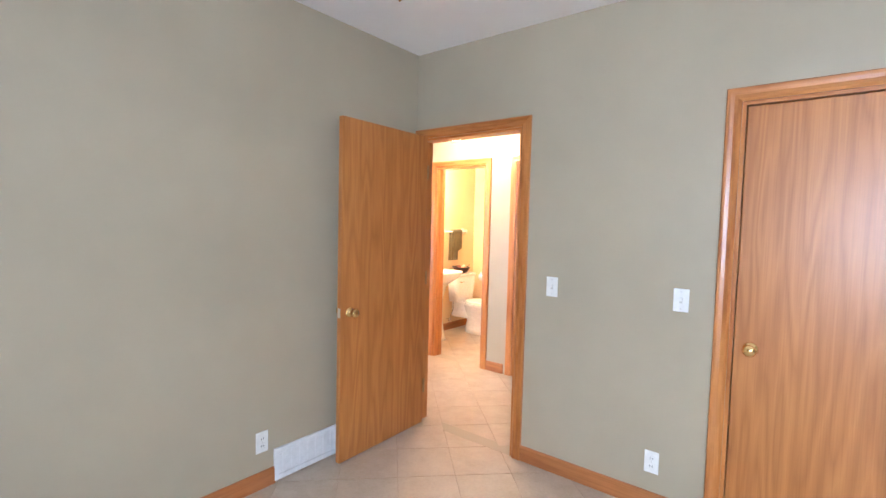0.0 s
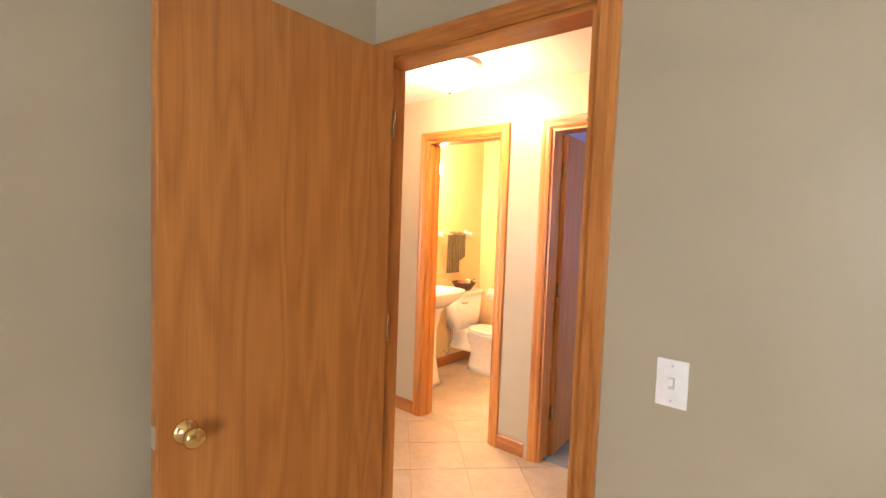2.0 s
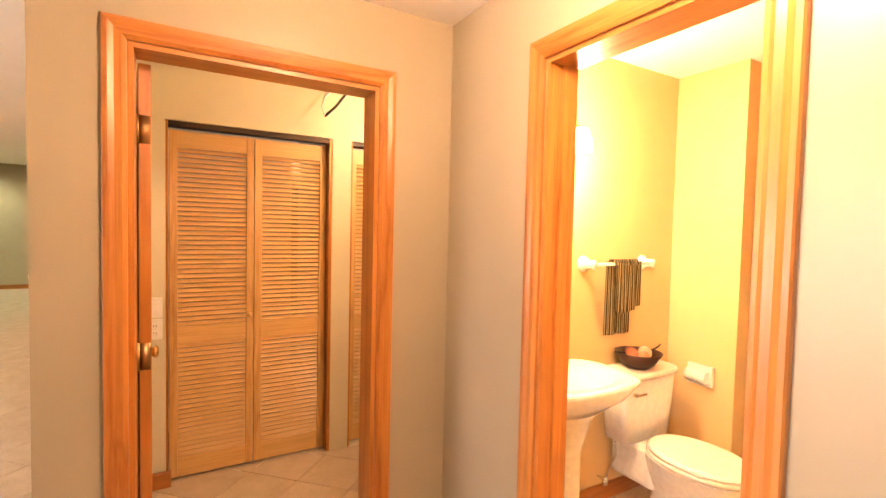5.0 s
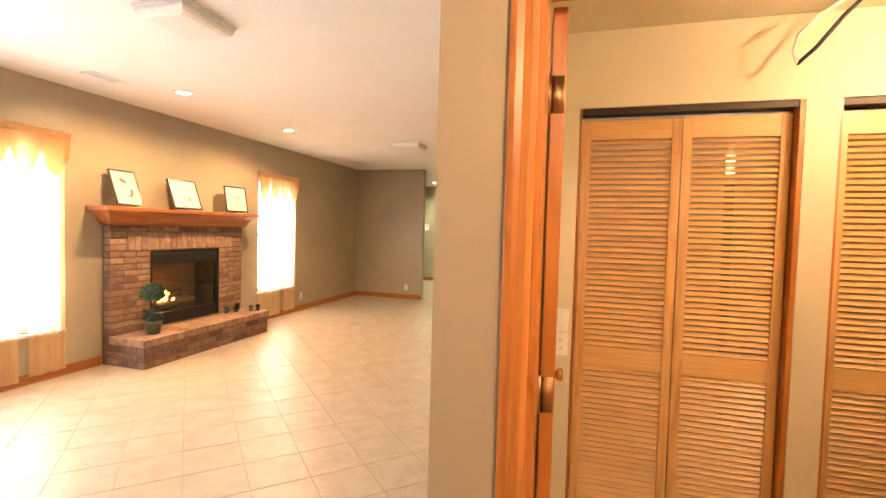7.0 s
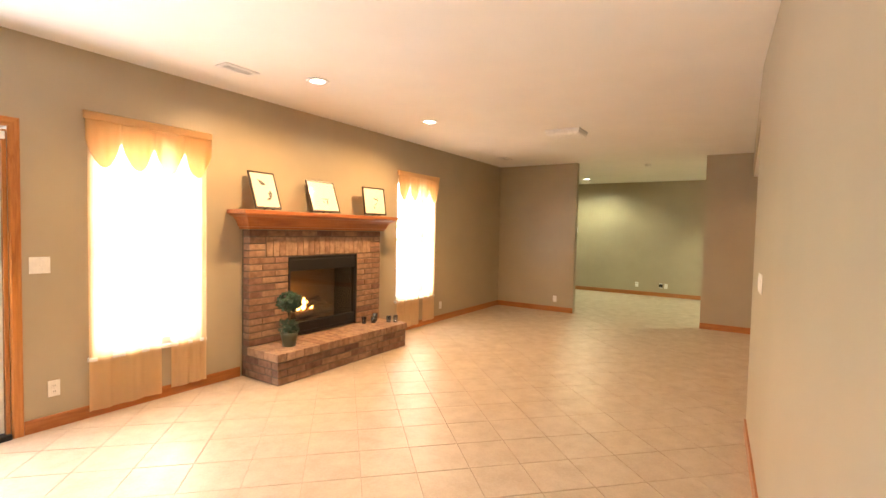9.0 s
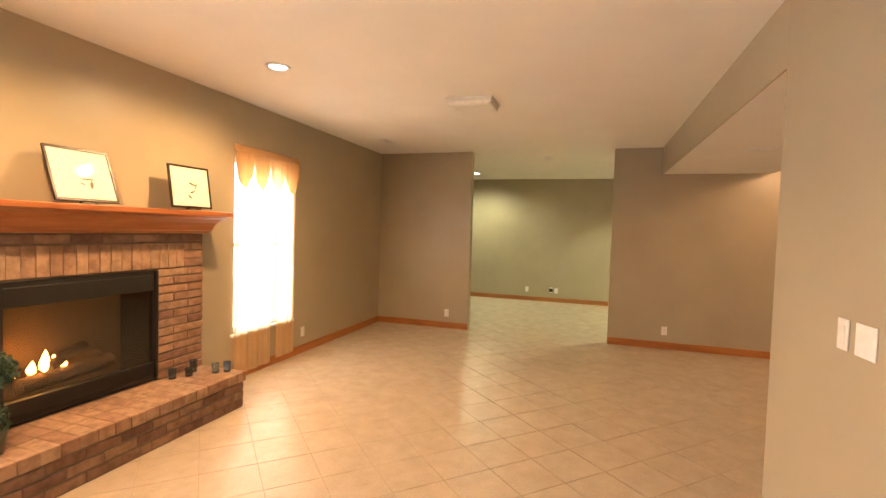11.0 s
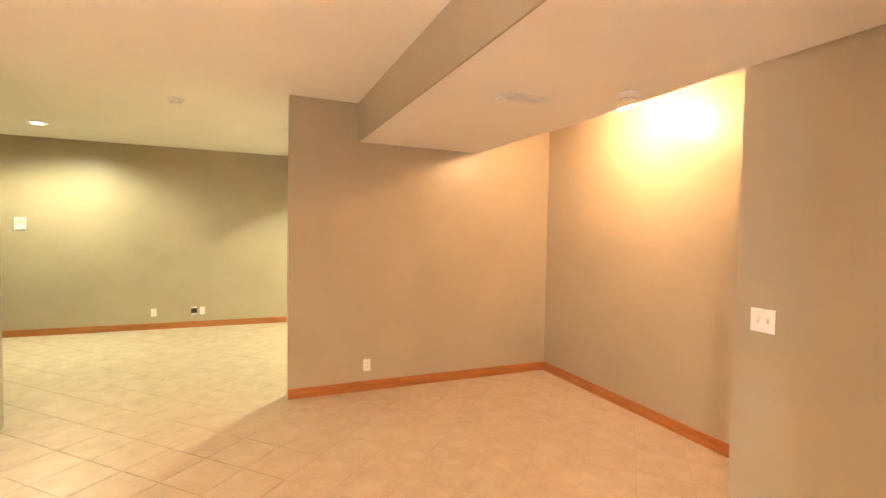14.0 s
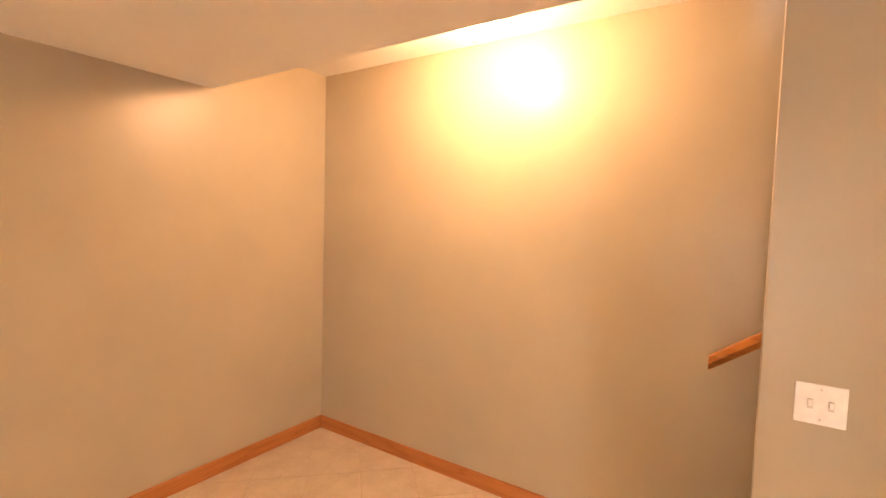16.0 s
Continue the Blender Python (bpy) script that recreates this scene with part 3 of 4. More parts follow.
def pleated(x0, x1, y, top, low, waves, amp, cols=80, rows=10, lift=lambda u: 0.0, seed=0):
    """A hanging cloth with folds. lift(u) raises the hem at u."""
    bm, grid = bmesh.new(), []
    for i in range(cols + 1):
        u = i / cols
        col = []
        for j in range(rows + 1):
            v = j / rows
            bot = low + lift(u)
            z = top + (bot - top) * v
            k = amp * (0.35 + 0.65 * v)
            yy = y + k * math.sin(2 * math.pi * waves * u + 0.7 * math.sin(5 * u + seed)) + 0.4 * k * math.sin(2 * math.pi * waves * 2.3 * u + seed)
            col.append(bm.verts.new((x0 + (x1 - x0) * u, yy, z)))
        grid.append(col)
    for i in range(cols):
        for j in range(rows):
            bm.faces.new((grid[i][j], grid[i + 1][j], grid[i + 1][j + 1], grid[i][j + 1])).smooth = True
    bmesh.ops.solidify(bm, geom=list(bm.faces), thickness=0.002)
    return bm


def curtain_set(x0, x1, seed):
    c, w = (x0 + x1) / 2, (x1 - x0) / 2
    cs = thing("curtain", pose(c, YW, 0, 0, 0, 180), "sheer floor-length curtain under a golden scalloped valance", "curtain", "window curtains")
    part("rod", rod([(-w, -0.05, 2.235), (w, -0.05, 2.235)], 0.011), OAK_X, cs)
    part("header", boxed(-w - 0.01, w + 0.01, -0.062, -0.038, 2.205, 2.262, 0.006), VALANCE, cs)
    n = 4
    for k in range(n):
        a, b = -w + 2 * w * k / n, -w + 2 * w * (k + 1) / n
        part("scallop", pleated(a, b, -0.058, 2.215, 1.86, 1.5, 0.008, 20, 8, lambda u: 0.20 * abs(2 * u - 1) ** 2.0, seed + k), VALANCE, cs, "pointed golden valance scallop")
    part("sheer_panel", pleated(-w + 0.02, 0.12 * w, -0.032, 2.22, 0.05, 3, 0.010, 90, 8, seed=seed), SHEER, cs, "sheer cream curtain panel")
    part("sheer_panel", pleated(0.30 * w, w - 0.03, -0.032, 2.22, 0.07, 2.5, 0.010, 70, 8, seed=seed + 2), SHEER, cs, "sheer cream curtain panel")


curtain_set(-4.93, -3.99, 0)
curtain_set(-8.59, -7.60, 4)

# ---- fireplace ----
fp = thing("fireplace", pose(-6.215, YW, 0, 0, 0, 180), "brick fireplace with raised hearth, oak mantel and lit gas fire", "fireplace")
FX0, FX1, FY, HY = -0.945, 0.945, -0.117, -0.552    # local: half widths, face, hearth's front
OX0, OX1 = -0.485, 0.515                               # opening; local x is mirrored
OZ0, OZ1 = 0.31, 1.14
for a, b, z in ((FX0 + 0.006, OX0 - 0.004, 0.294), (OX1 + 0.004, FX1 - 0.006, 0.294), (OX0 - 0.004, OX1 + 0.004, OZ1 + 0.004)):
    part("mortar_core", boxed(a, b, FY + 0.006, -0.001, z, 1.42), MORTAR, fp, "grey-brown mortar joints")
part("hearth_core", boxed(FX0 + 0.006, FX1 - 0.006, HY + 0.006, -0.001, 0.0, 0.290), MORTAR, fp, "mortar bed of the raised hearth")
fb = box(box(boxed(OX0, OX0 + 0.02, FY + 0.01, 0.30, OZ0, OZ1), OX1 - 0.02, OX1, FY + 0.01, 0.30, OZ0, OZ1), OX0 + 0.02, OX1 - 0.02, 0.28, 0.30, OZ0, OZ1)
box(fb, OX0 + 0.02, OX1 - 0.02, FY + 0.012, 0.28, OZ0, OZ0 + 0.03)
box(fb, OX0 + 0.02, OX1 - 0.02, FY + 0.012, 0.28, OZ1 - 0.03, OZ1)
firebox = part("firebox", fb, BLACK, fp, "black steel firebox")
part("hood", boxed(OX0 + 0.02, OX1 - 0.02, FY + 0.008, FY + 0.05, OZ1 - 0.15, OZ1 - 0.03, 0.006), BLACK, firebox)
part("lower_louver", boxed(OX0 + 0.02, OX1 - 0.02, FY + 0.008, FY + 0.05, OZ0 + 0.03, OZ0 + 0.13, 0.006), BLACK, firebox)
for ex in (OX0 - 0.002, OX1 - 0.018):
    part("trim", boxed(ex, ex + 0.02, FY - 0.004, FY + 0.01, OZ0, OZ1), BLACK, firebox, "thin black firebox edge")
part("glass_panel", boxed(OX0 + 0.02, OX1 - 0.02, FY + 0.03, FY + 0.034, OZ0 + 0.13, OZ1 - 0.15), FIREGLASS, firebox, "smoked glass fire panel").visible_shadow = False
SOOT = paint("sooty_firebrick", (0.16, 0.11, 0.07), 0.95, 0.8, 0.3)
part("refractory_back", boxed(OX0 + 0.025, OX1 - 0.025, 0.24, 0.27, OZ0 + 0.03, OZ1 - 0.03), SOOT, firebox, "sooty firebrick back")
LOG = wood("charred_log", (0.02, 0.013, 0.01), (0.12, 0.07, 0.04), "x", 0.9, 0.0)
for i, (a, b, r) in enumerate([((-0.3, 0.05, 0.47), (0.30, 0.09, 0.49), 0.05), ((-0.22, 0.16, 0.50), (0.24, 0.12, 0.52), 0.055), ((-0.16, 0.02, 0.56), (0.16, 0.16, 0.61), 0.04)]):
    part("log", rod([a, tuple((p + q) / 2 + 0.008 * i for p, q in zip(a, b)), b], r, 10), LOG, firebox, "charred ceramic gas log")
for x, y, h, r in ((0.12, 0.06, 0.15, 0.030), (0.19, 0.08, 0.10, 0.028), (0.05, 0.07, 0.09, 0.026), (-0.04, 0.08, 0.05, 0.02), (0.25, 0.08, 0.06, 0.02)):
    prof = [(r * math.sin(math.pi * (k / 8) ** 0.7) * (1 - 0.3 * k / 8) + (0.002 if 0 < k < 8 else 0), h * k / 8) for k in range(9)]
    part("flame", turned(prof, 10, m=pose(x - 0.285, y - 0.02, 0.53, 6, 60 * (0.12 - x), 0)), FLAME, firebox, "small orange gas flame")

rnd = random.Random(5)
brick_cache = {}


def brick(parent, x0, x1, y0, y1, z0, z1, material, name="brick"):
    """One brick with eased edges; bricks of one size share a mesh."""
    size = (round(x1 - x0, 3), round(y1 - y0, 3), round(z1 - z0, 3), material.name)
    if size not in brick_cache:
        bm = boxed(-size[0] / 2, size[0] / 2, -size[1] / 2, size[1] / 2, -size[2] / 2, size[2] / 2)
        bmesh.ops.bevel(bm, geom=bm.edges[:], offset=0.0035, segments=1, affect="EDGES")
        brick_cache[size] = mesh(name, bm, material)
    ob = new(name, brick_cache[size])
    ob.parent = parent
    ob.matrix_basis = pose((x0 + x1) / 2, (y0 + y1) / 2 + rnd.uniform(-0.003, 0.003), (z0 + z1) / 2, 0, 0, rnd.uniform(-0.4, 0.4))
    return ob


J = 0.012
course = (OZ1 + 0.012 - 0.294) / 13
for row in range(13):
    z = 0.294 + row * course
    for a, b in ((FX0, OX0 - 0.006), (OX1 + 0.006, FX1)):
        w = b - a
        cut = w * (0.32 if row % 2 else 0.64)
        brick(fp, a, a + cut - 0.002, FY, FY + 0.09, z + J / 2, z + course - J / 2, BRICK)
        brick(fp, a + cut + 0.002, b, FY, FY + 0.09, z + J / 2, z + course - J / 2, BRICK)
zs = OZ1 + 0.012
for a, b in ((FX0, FX0 + 0.19), (FX1 - 0.19, FX1)):
    for z in (zs, zs + 0.067, zs + 0.134):
        brick(fp, a, b - J, FY, FY + 0.09, z + J / 2, z + 0.067 - J / 2, BRICK)
n = 20
span = (FX1 - FX0 - 0.38)
for k in range(n):
    a = FX0 + 0.19 + span * k / n
    brick(fp, a + 0.0015, a + span / n - 0.0015, FY - 0.004, FY + 0.09, zs + 0.004, zs + 0.201 - J / 2, SOLDIER, "soldier_brick")
zs2 = zs + 0.201
for row in range(1):
    a, shift = FX0, 0.1 * row
    cuts = [FX0] + [FX0 + 0.21 - shift + 0.21 * i for i in range(9)]
    cuts = [c for c in cuts if c < FX1 - 0.05] + [FX1]
    for p, q in zip(cuts, cuts[1:]):
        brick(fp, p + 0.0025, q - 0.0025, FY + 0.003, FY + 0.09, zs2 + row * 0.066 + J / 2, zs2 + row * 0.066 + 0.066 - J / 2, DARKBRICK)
# raised hearth: three courses below, a rowlock cap on top
for row in range(3):
    z, shift = 0.004 + row * 0.069, 0.105 * (row % 2)
    cuts = [FX0] + [FX0 + 0.21 - shift + 0.21 * i for i in range(10)]
    cuts = [c for c in cuts if c < FX1 - 0.04] + [FX1]
    for p, q in zip(cuts, cuts[1:]):
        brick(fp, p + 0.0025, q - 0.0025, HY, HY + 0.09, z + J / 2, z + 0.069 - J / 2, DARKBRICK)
    for side in (FX0, FX1 - 0.09):
        sc = [HY + 0.095, HY + 0.095 + 0.20 - shift, HY + 0.095 + 0.40 - shift, -0.004]
        for p, q in zip(sc, sc[1:]):
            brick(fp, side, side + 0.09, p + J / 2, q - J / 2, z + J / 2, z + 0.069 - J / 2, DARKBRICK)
n = 19
for k in range(n):
    a, b = FX0 - 0.012 + (FX1 - FX0 + 0.024) * k / n, FX0 - 0.012 + (FX1 - FX0 + 0.024) * (k + 1) / n
    brick(fp, a + 0.002, b - 0.002, HY - 0.012, HY + 0.19, 0.219, 0.294, SOLDIER, "cap_brick")
    brick(fp, a + 0.002, b - 0.002, HY + 0.20, FY + 0.01, 0.219, 0.293, SOLDIER, "cap_brick")
# mantel with a cove moulding that returns at both ends
mantel = part("mantel", bmesh.new(), MANTEL_OAK, fp, "reddish oak mantel shelf with cove moulding")
bm = bmesh.new()
prof = [(0.0, 1.425), (0.055, 1.425), (0.060, 1.445), (0.075, 1.452), (0.082, 1.475), (0.098, 1.510), (0.125, 1.540), (0.160, 1.556), (0.165, 1.565)]
rings = []
for d, z in prof:
    e = d
    rings.append([bm.verts.new(p) for p in ((FX0 + 0.03 - e, -0.001, z), (FX0 + 0.03 - e, FY - d + 0.02, z), (FX1 - 0.03 + e, FY - d + 0.02, z), (FX1 - 0.03 + e, -0.001, z))])
for a, b in zip(rings, rings[1:]):
    for i in range(4):
        bm.faces.new((a[i], a[(i + 1) % 4], b[(i + 1) % 4], b[i]))
bm.faces.new(rings[0]), bm.faces.new(rings[-1])
bmesh.ops.recalc_face_normals(bm, faces=bm.faces)
box(bm, FX0 - 0.16, FX1 + 0.16, FY - 0.175, -0.001, 1.566, 1.606, 0.006)
bm.to_mesh(mantel.data)
bm.free()


# ---- things on the mantel and hearth ----
def picture(x, turn, w, h, marks, lean=20):
    p = thing("picture_frame", pose(x, YW + 0.20, 1.607, -lean, 0, 180 + turn), "dark framed ink print on cream paper leaning on a small easel", "picture", "prints on the mantel")
    f = 0.016
    fr = box(box(boxed(-w / 2, -w / 2 + f, -0.008, 0.008, 0.02, h, 0.002), w / 2 - f, w / 2, -0.008, 0.008, 0.02, h, 0.002), -w / 2 + f, w / 2 - f, -0.008, 0.008, 0.02, 0.02 + f)
    part("frame", box(fr, -w / 2 + f, w / 2 - f, -0.008, 0.008, h - f, h), BLACKWOOD, p)
    part("print", boxed(-w / 2 + f, w / 2 - f, -0.002, 0.004, 0.02 + f, h - f), PAPER, p, "cream print with small ink drawings")
    bm = bmesh.new()
    for cx, cz, rx, rz, a in marks:
        c = bmesh.ops.create_circle(bm, cap_ends=True, segments=10, radius=1, matrix=pose(cx, -0.0035, cz, 0, a, 0) @ Matrix.Diagonal((rx, 1, rz, 1)) @ pose(0, 0, 0, 90))
        for i, v in enumerate(c["verts"]):
            v.co += Vector((0.25 * rx * math.sin(5 * i), 0, 0.25 * rz * math.cos(3 * i)))
    part("drawing", bm, INK, p, "grey ink drawing")
    part("glass", boxed(-w / 2 + f, w / 2 - f, -0.0065, -0.0045, 0.02 + f, h - f), GLASS, p).visible_shadow = False
    part("easel", rod([(-0.05, -0.03, 0.012), (-0.05, 0.01, 0.012), (0, 0.05, 0.2), (0.05, 0.01, 0.012), (0.05, -0.03, 0.012)], 0.004, 6), BLACK, p)
    return p


picture(-5.43, 2, 0.30, 0.40, [(-0.03, 0.29, 0.05, 0.018, 35), (0.05, 0.16, 0.02, 0.045, 10), (0.03, 0.12, 0.03, 0.012, -20)])
picture(-6.17, 0, 0.40, 0.38, [(0.02, 0.17, 0.05, 0.006, 0), (0.04, 0.13, 0.012, 0.03, 10), (-0.02, 0.14, 0.02, 0.005, 30)])
picture(-6.97, -4, 0.37, 0.36, [(0.0, 0.22, 0.05, 0.006, 20), (0.03, 0.16, 0.04, 0.005, -30), (-0.02, 0.12, 0.03, 0.006, 50), (0.05, 0.2, 0.006, 0.03, 10)], 9)

plant = thing("potted_plant", pose(-5.545, -0.225, 0.294), "small dark green topiary in a mottled glazed pot", "plant")
part("pot", turned([(0.0, 0), (0.062, 0), (0.078, 0.10), (0.085, 0.135), (0.078, 0.14), (0.07, 0.12), (0.0, 0.115)], 20), POT, plant)
part("stem", rod([(0, 0, 0.11), (0.012, 0.006, 0.22), (-0.008, 0, 0.34), (0, 0, 0.42)], 0.010), plain("bark", (0.10, 0.06, 0.03), 0.9), plant)


def leaves(name, n, fn, size):
    r = random.Random(hash(n) % 97)
    bm = bmesh.new()
    for _ in range(n):
        p, d = fn(r)
        q = Vector(d).to_track_quat("Z", "Y").to_matrix().to_4x4()
        m = Matrix.Translation(p) @ q @ pose(0, 0, 0, r.uniform(-60, 60), r.uniform(-60, 60), r.uniform(0, 360))
        s = size * r.uniform(0.6, 1.3)
        vs = [bm.verts.new(m @ Vector(c)) for c in ((0, -s, 0), (s * 0.55, 0, s * 0.15), (0, s, 0), (-s * 0.55, 0, s * 0.15))]
        bm.faces.new((vs[0], vs[1], vs[2])), bm.faces.new((vs[0], vs[2], vs[3]))
    part(name, bm, LEAF, plant)


def ball(r):
    v = Vector((r.gauss(0, 1), r.gauss(0, 1), r.gauss(0, 1))).normalized()
    k = 0.115 * r.uniform(0.45, 1.08)
    return Vector((0, 0, 0.43)) + Vector((v.x, v.y, v.z * 0.85)) * k, v


def skirt(r):
    a, k = r.uniform(0, 6.283), r.uniform(0.2, 1)
    return Vector((0.10 * k * math.cos(a), 0.10 * k * math.sin(a), 0.20 + r.uniform(-0.06, 0.06))), Vector((math.cos(a), math.sin(a), 0.6))


leaves("crown", 900, ball, 0.020)
leaves("lower_leaves", 260, skirt, 0.018)

for i, (x, y, h) in enumerate([(-6.80, -0.40, 0.075), (-6.90, -0.34, 0.065), (-7.00, -0.40, 0.095), (-7.05, -0.22, 0.075), (-7.11, -0.16, 0.08)]):
    c = thing("candle_cup", pose(x, y, 0.294), "small clear glass votive cup with a dark base", "candle holder", "votive cups on the hearth")
    part("cup", turned([(0.0, 0.02), (0.026, 0.02), (0.030, h), (0.027, h), (0.023, 0.026), (0.0, 0.026)], 14), CLEAR, c, "clear glass cup")
    part("base", turned([(0.0, 0), (0.028, 0), (0.028, 0.014), (0.015, 0.02), (0.0, 0.02)], 14), BLACK, c)


# ---- plates, vents and fixtures ----
def plate(x, y, z, turn, gangs, kind, label, category):
    """A wall plate; its local front is -y."""
    w = 0.07 + 0.046 * (gangs - 1)
    p = thing("wall_plate", pose(x, y, z, 0, 0, turn), label, category)
    part("cover", boxed(-w / 2, w / 2, -0.006, -0.0005, -0.057, 0.057, 0.0025), WHITE, p)
    for g in range(gangs):
        gx = (g - (gangs - 1) / 2) * 0.046
        if kind == "toggle":
            part("toggle", boxed(gx - 0.005, gx + 0.005, -0.016, -0.006, -0.004, 0.014, 0.001), WHITE, p)
            part("slot", boxed(gx - 0.007, gx + 0.007, -0.0068, -0.006, -0.014, 0.014), STEEL, p)
        elif kind == "rocker":
            part("rocker", boxed(gx - 0.016, gx + 0.016, -0.009, -0.006, -0.033, 0.033, 0.001), WHITE, p)
        elif kind == "outlet":
            for dz in (-0.02, 0.02):
                part("receptacle", boxed(gx - 0.016, gx + 0.016, -0.0085, -0.006, dz - 0.014, dz + 0.014, 0.001), WHITE, p)
                for dx in (-0.006, 0.006):
                    part("slot", boxed(gx + dx - 0.0012, gx + dx + 0.0012, -0.0092, -0.0084, dz - 0.005, dz + 0.005), DARKGAP, p)
    for dz in ((-0.042, 0.042) if kind == "toggle" else (0,)):
        if kind != "blank":
            part("screw", boxed(-0.0025, 0.0025, -0.0075, -0.006, dz - 0.0025, dz + 0.0025), STEEL, p)
    return p


LS, LO = "white toggle light switch on the wall", "white duplex outlet low on the wall"
plate(-0.23, YB, 1.095, 0, 1, "toggle", LS, "light switch")
plate(0.452, YB, 1.10, 0, 1, "toggle", LS, "light switch")
plate(0.355, YB, 0.25, 0, 1, "outlet", LO, "outlet")
plate(-1.31, 2.485, 0.255, 90, 1, "outlet", LO, "outlet")
plate(XF, 0.575, 0.235, 90, 1, "outlet", LO, "outlet")
plate(XF, 3.645, 0.245, 90, 1, "outlet", LO, "outlet")
plate(-14.5, 1.33, 0.25, 90, 1, "outlet", LO, "outlet")
plate(-14.5, 1.97, 0.25, 90, 1, "outlet", LO, "outlet")
plate(-14.5, 1.86, 0.255, 90, 1, "blank", "open black low-voltage wall box", "outlet")["label"] = "white blank wall plate beside an outlet"
tv = thing("cable_box", pose(-14.5, 1.86, 0.255, 0, 0, 90), "black open cable box in the wall", "outlet")
part("box", boxed(-0.04, 0.04, -0.012, -0.0065, -0.04, 0.04, 0.002), BLACK, tv)
plate(-6.08, 3.556, 1.175, 2.5, 1, "rocker", "white rocker switch plate on the wall", "light switch")
plate(-5.945, 3.562, 1.175, 2.5, 2, "blank", "white two-gang blank plate on the wall", "wall plate")
plate(-7.99, 4.88, 1.13, 0, 2, "toggle", "white two-gang toggle switch plate on the wall", "light switch")
plate(-3.74, YW, 1.155, 180, 2, "rocker", "white two-gang switch plate beside the patio door", "light switch")
plate(-3.81, YW, 0.28, 180, 1, "outlet", LO, "outlet")
plate(-8.78, YW, 0.25, 180, 1, "outlet", LO, "outlet")
plate(-0.60, 9.24, 0.3, 0, 1, "outlet", LO, "outlet")
plate(-4.14, 3.955, 1.03, 90, 1, "rocker", "white switch plate beside the closet doors", "light switch")
plate(-4.14, 3.955, 0.91, 90, 1, "outlet", "white outlet plate under a switch", "outlet")

th = thing("thermostat", pose(-14.5, -0.20, 1.53, 0, 0, 90), "white plastic thermostat on the green wall", "thermostat")
part("body", boxed(-0.06, 0.06, -0.028, -0.0005, -0.085, 0.085, 0.006), WHITE, th)
part("display", boxed(-0.035, 0.035, -0.0295, -0.028, 0.0, 0.045), STEEL, th)

# floor-level return grille in the bedroom
gr = thing("wall_vent", pose(-1.31, 2.77, 0.0, 0, 0, 90), "white pressed-steel baseboard air grille", "vent")
fr = box(box(boxed(-0.215, 0.215, -0.016, -0.001, 0.012, 0.04, 0.003), -0.215, 0.215, -0.016, -0.001, 0.165, 0.19, 0.003), -0.215, -0.19, -0.016, -0.001, 0.04, 0.165)
part("frame", box(fr, 0.19, 0.215, -0.016, -0.001, 0.04, 0.165), WHITE_METAL, gr)
part("backing", boxed(-0.19, 0.19, -0.004, -0.001, 0.04, 0.165), WHITE_METAL, gr)
for k in range(9):
    part("slat", boxed(-0.19, 0.19, -0.013, -0.009, 0.045 + k * 0.0135, 0.054 + k * 0.0135), WHITE_METAL, gr)
for k in range(7):
    part("rib", boxed(-0.162 + k * 0.054 - 0.002, -0.162 + k * 0.054 + 0.002, -0.0145, -0.004, 0.04, 0.165), WHITE_METAL, gr)
ds = thing("door_stop", pose(-1.297, 2.99, 0.06, 0, 0, 90), "white-tipped spring door stop on the baseboard", "door stop")
part("spring", turned([(0.006, 0), (0.006, 0.06)], 10, m=pose(0, 0, 0, 90)), STEEL, ds)
part("tip", turned([(0.0, 0.06), (0.008, 0.06), (0.008, 0.075), (0.0, 0.078)], 10, m=pose(0, 0, 0, 90)), WHITE, ds)


def ceiling_vent(x, y, z, turn, w=0.30, d=0.15):
    v = thing("ceiling_vent", pose(x, y, z, 0, 0, turn), "white louvred ceiling air register", "vent")
    f = 0.036
    fr = box(box(boxed(-w / 2, w / 2, -d / 2, -d / 2 + f, -0.008, -0.0005, 0.002), -w / 2, w / 2, d / 2 - f, d / 2, -0.008, -0.0005, 0.002), -w / 2, -w / 2 + f, -d / 2 + f, d / 2 - f, -0.008, -0.0005)
    part("frame", box(fr, w / 2 - f, w / 2, -d / 2 + f, d / 2 - f, -0.008, -0.0005), WHITE_METAL, v)
    part("backing", boxed(-w / 2 + f, w / 2 - f, -d / 2 + f, d / 2 - f, -0.002, -0.0005), DARKGAP, v)
    n = 6
    for k in range(n):
        yy = -d / 2 + f + (d - 2 * f) * (k + 0.5) / n
        part("slat", boxed(-w / 2 + f, w / 2 - f, yy - 0.0025, yy + 0.0025, -0.0065, -0.004), WHITE_METAL, v)


ceiling_vent(-4.82, 0.03, ZC, 0)
ceiling_vent(-9.85, -0.03, ZC, 0)
ceiling_vent(-8.98, 4.12, ZS, 90)


def smoke_detector(x, y, z):
    s = thing("smoke_detector", pose(x, y, z), "round white smoke detector on the ceiling", "smoke detector")
    part("body", turned([(0.0, -0.038), (0.03, -0.038), (0.052, -0.030), (0.06, -0.012), (0.066, -0.010), (0.066, 0.0), (0.0, 0.0)], 28), WHITE, s)
    part("grille_ring", turned([(0.044, -0.0345), (0.050, -0.0335), (0.050, -0.031), (0.044, -0.032)], 28), STEEL, s)


smoke_detector(-11.5, 1.98, ZC)
smoke_detector(-8.63, 4.61, ZS)


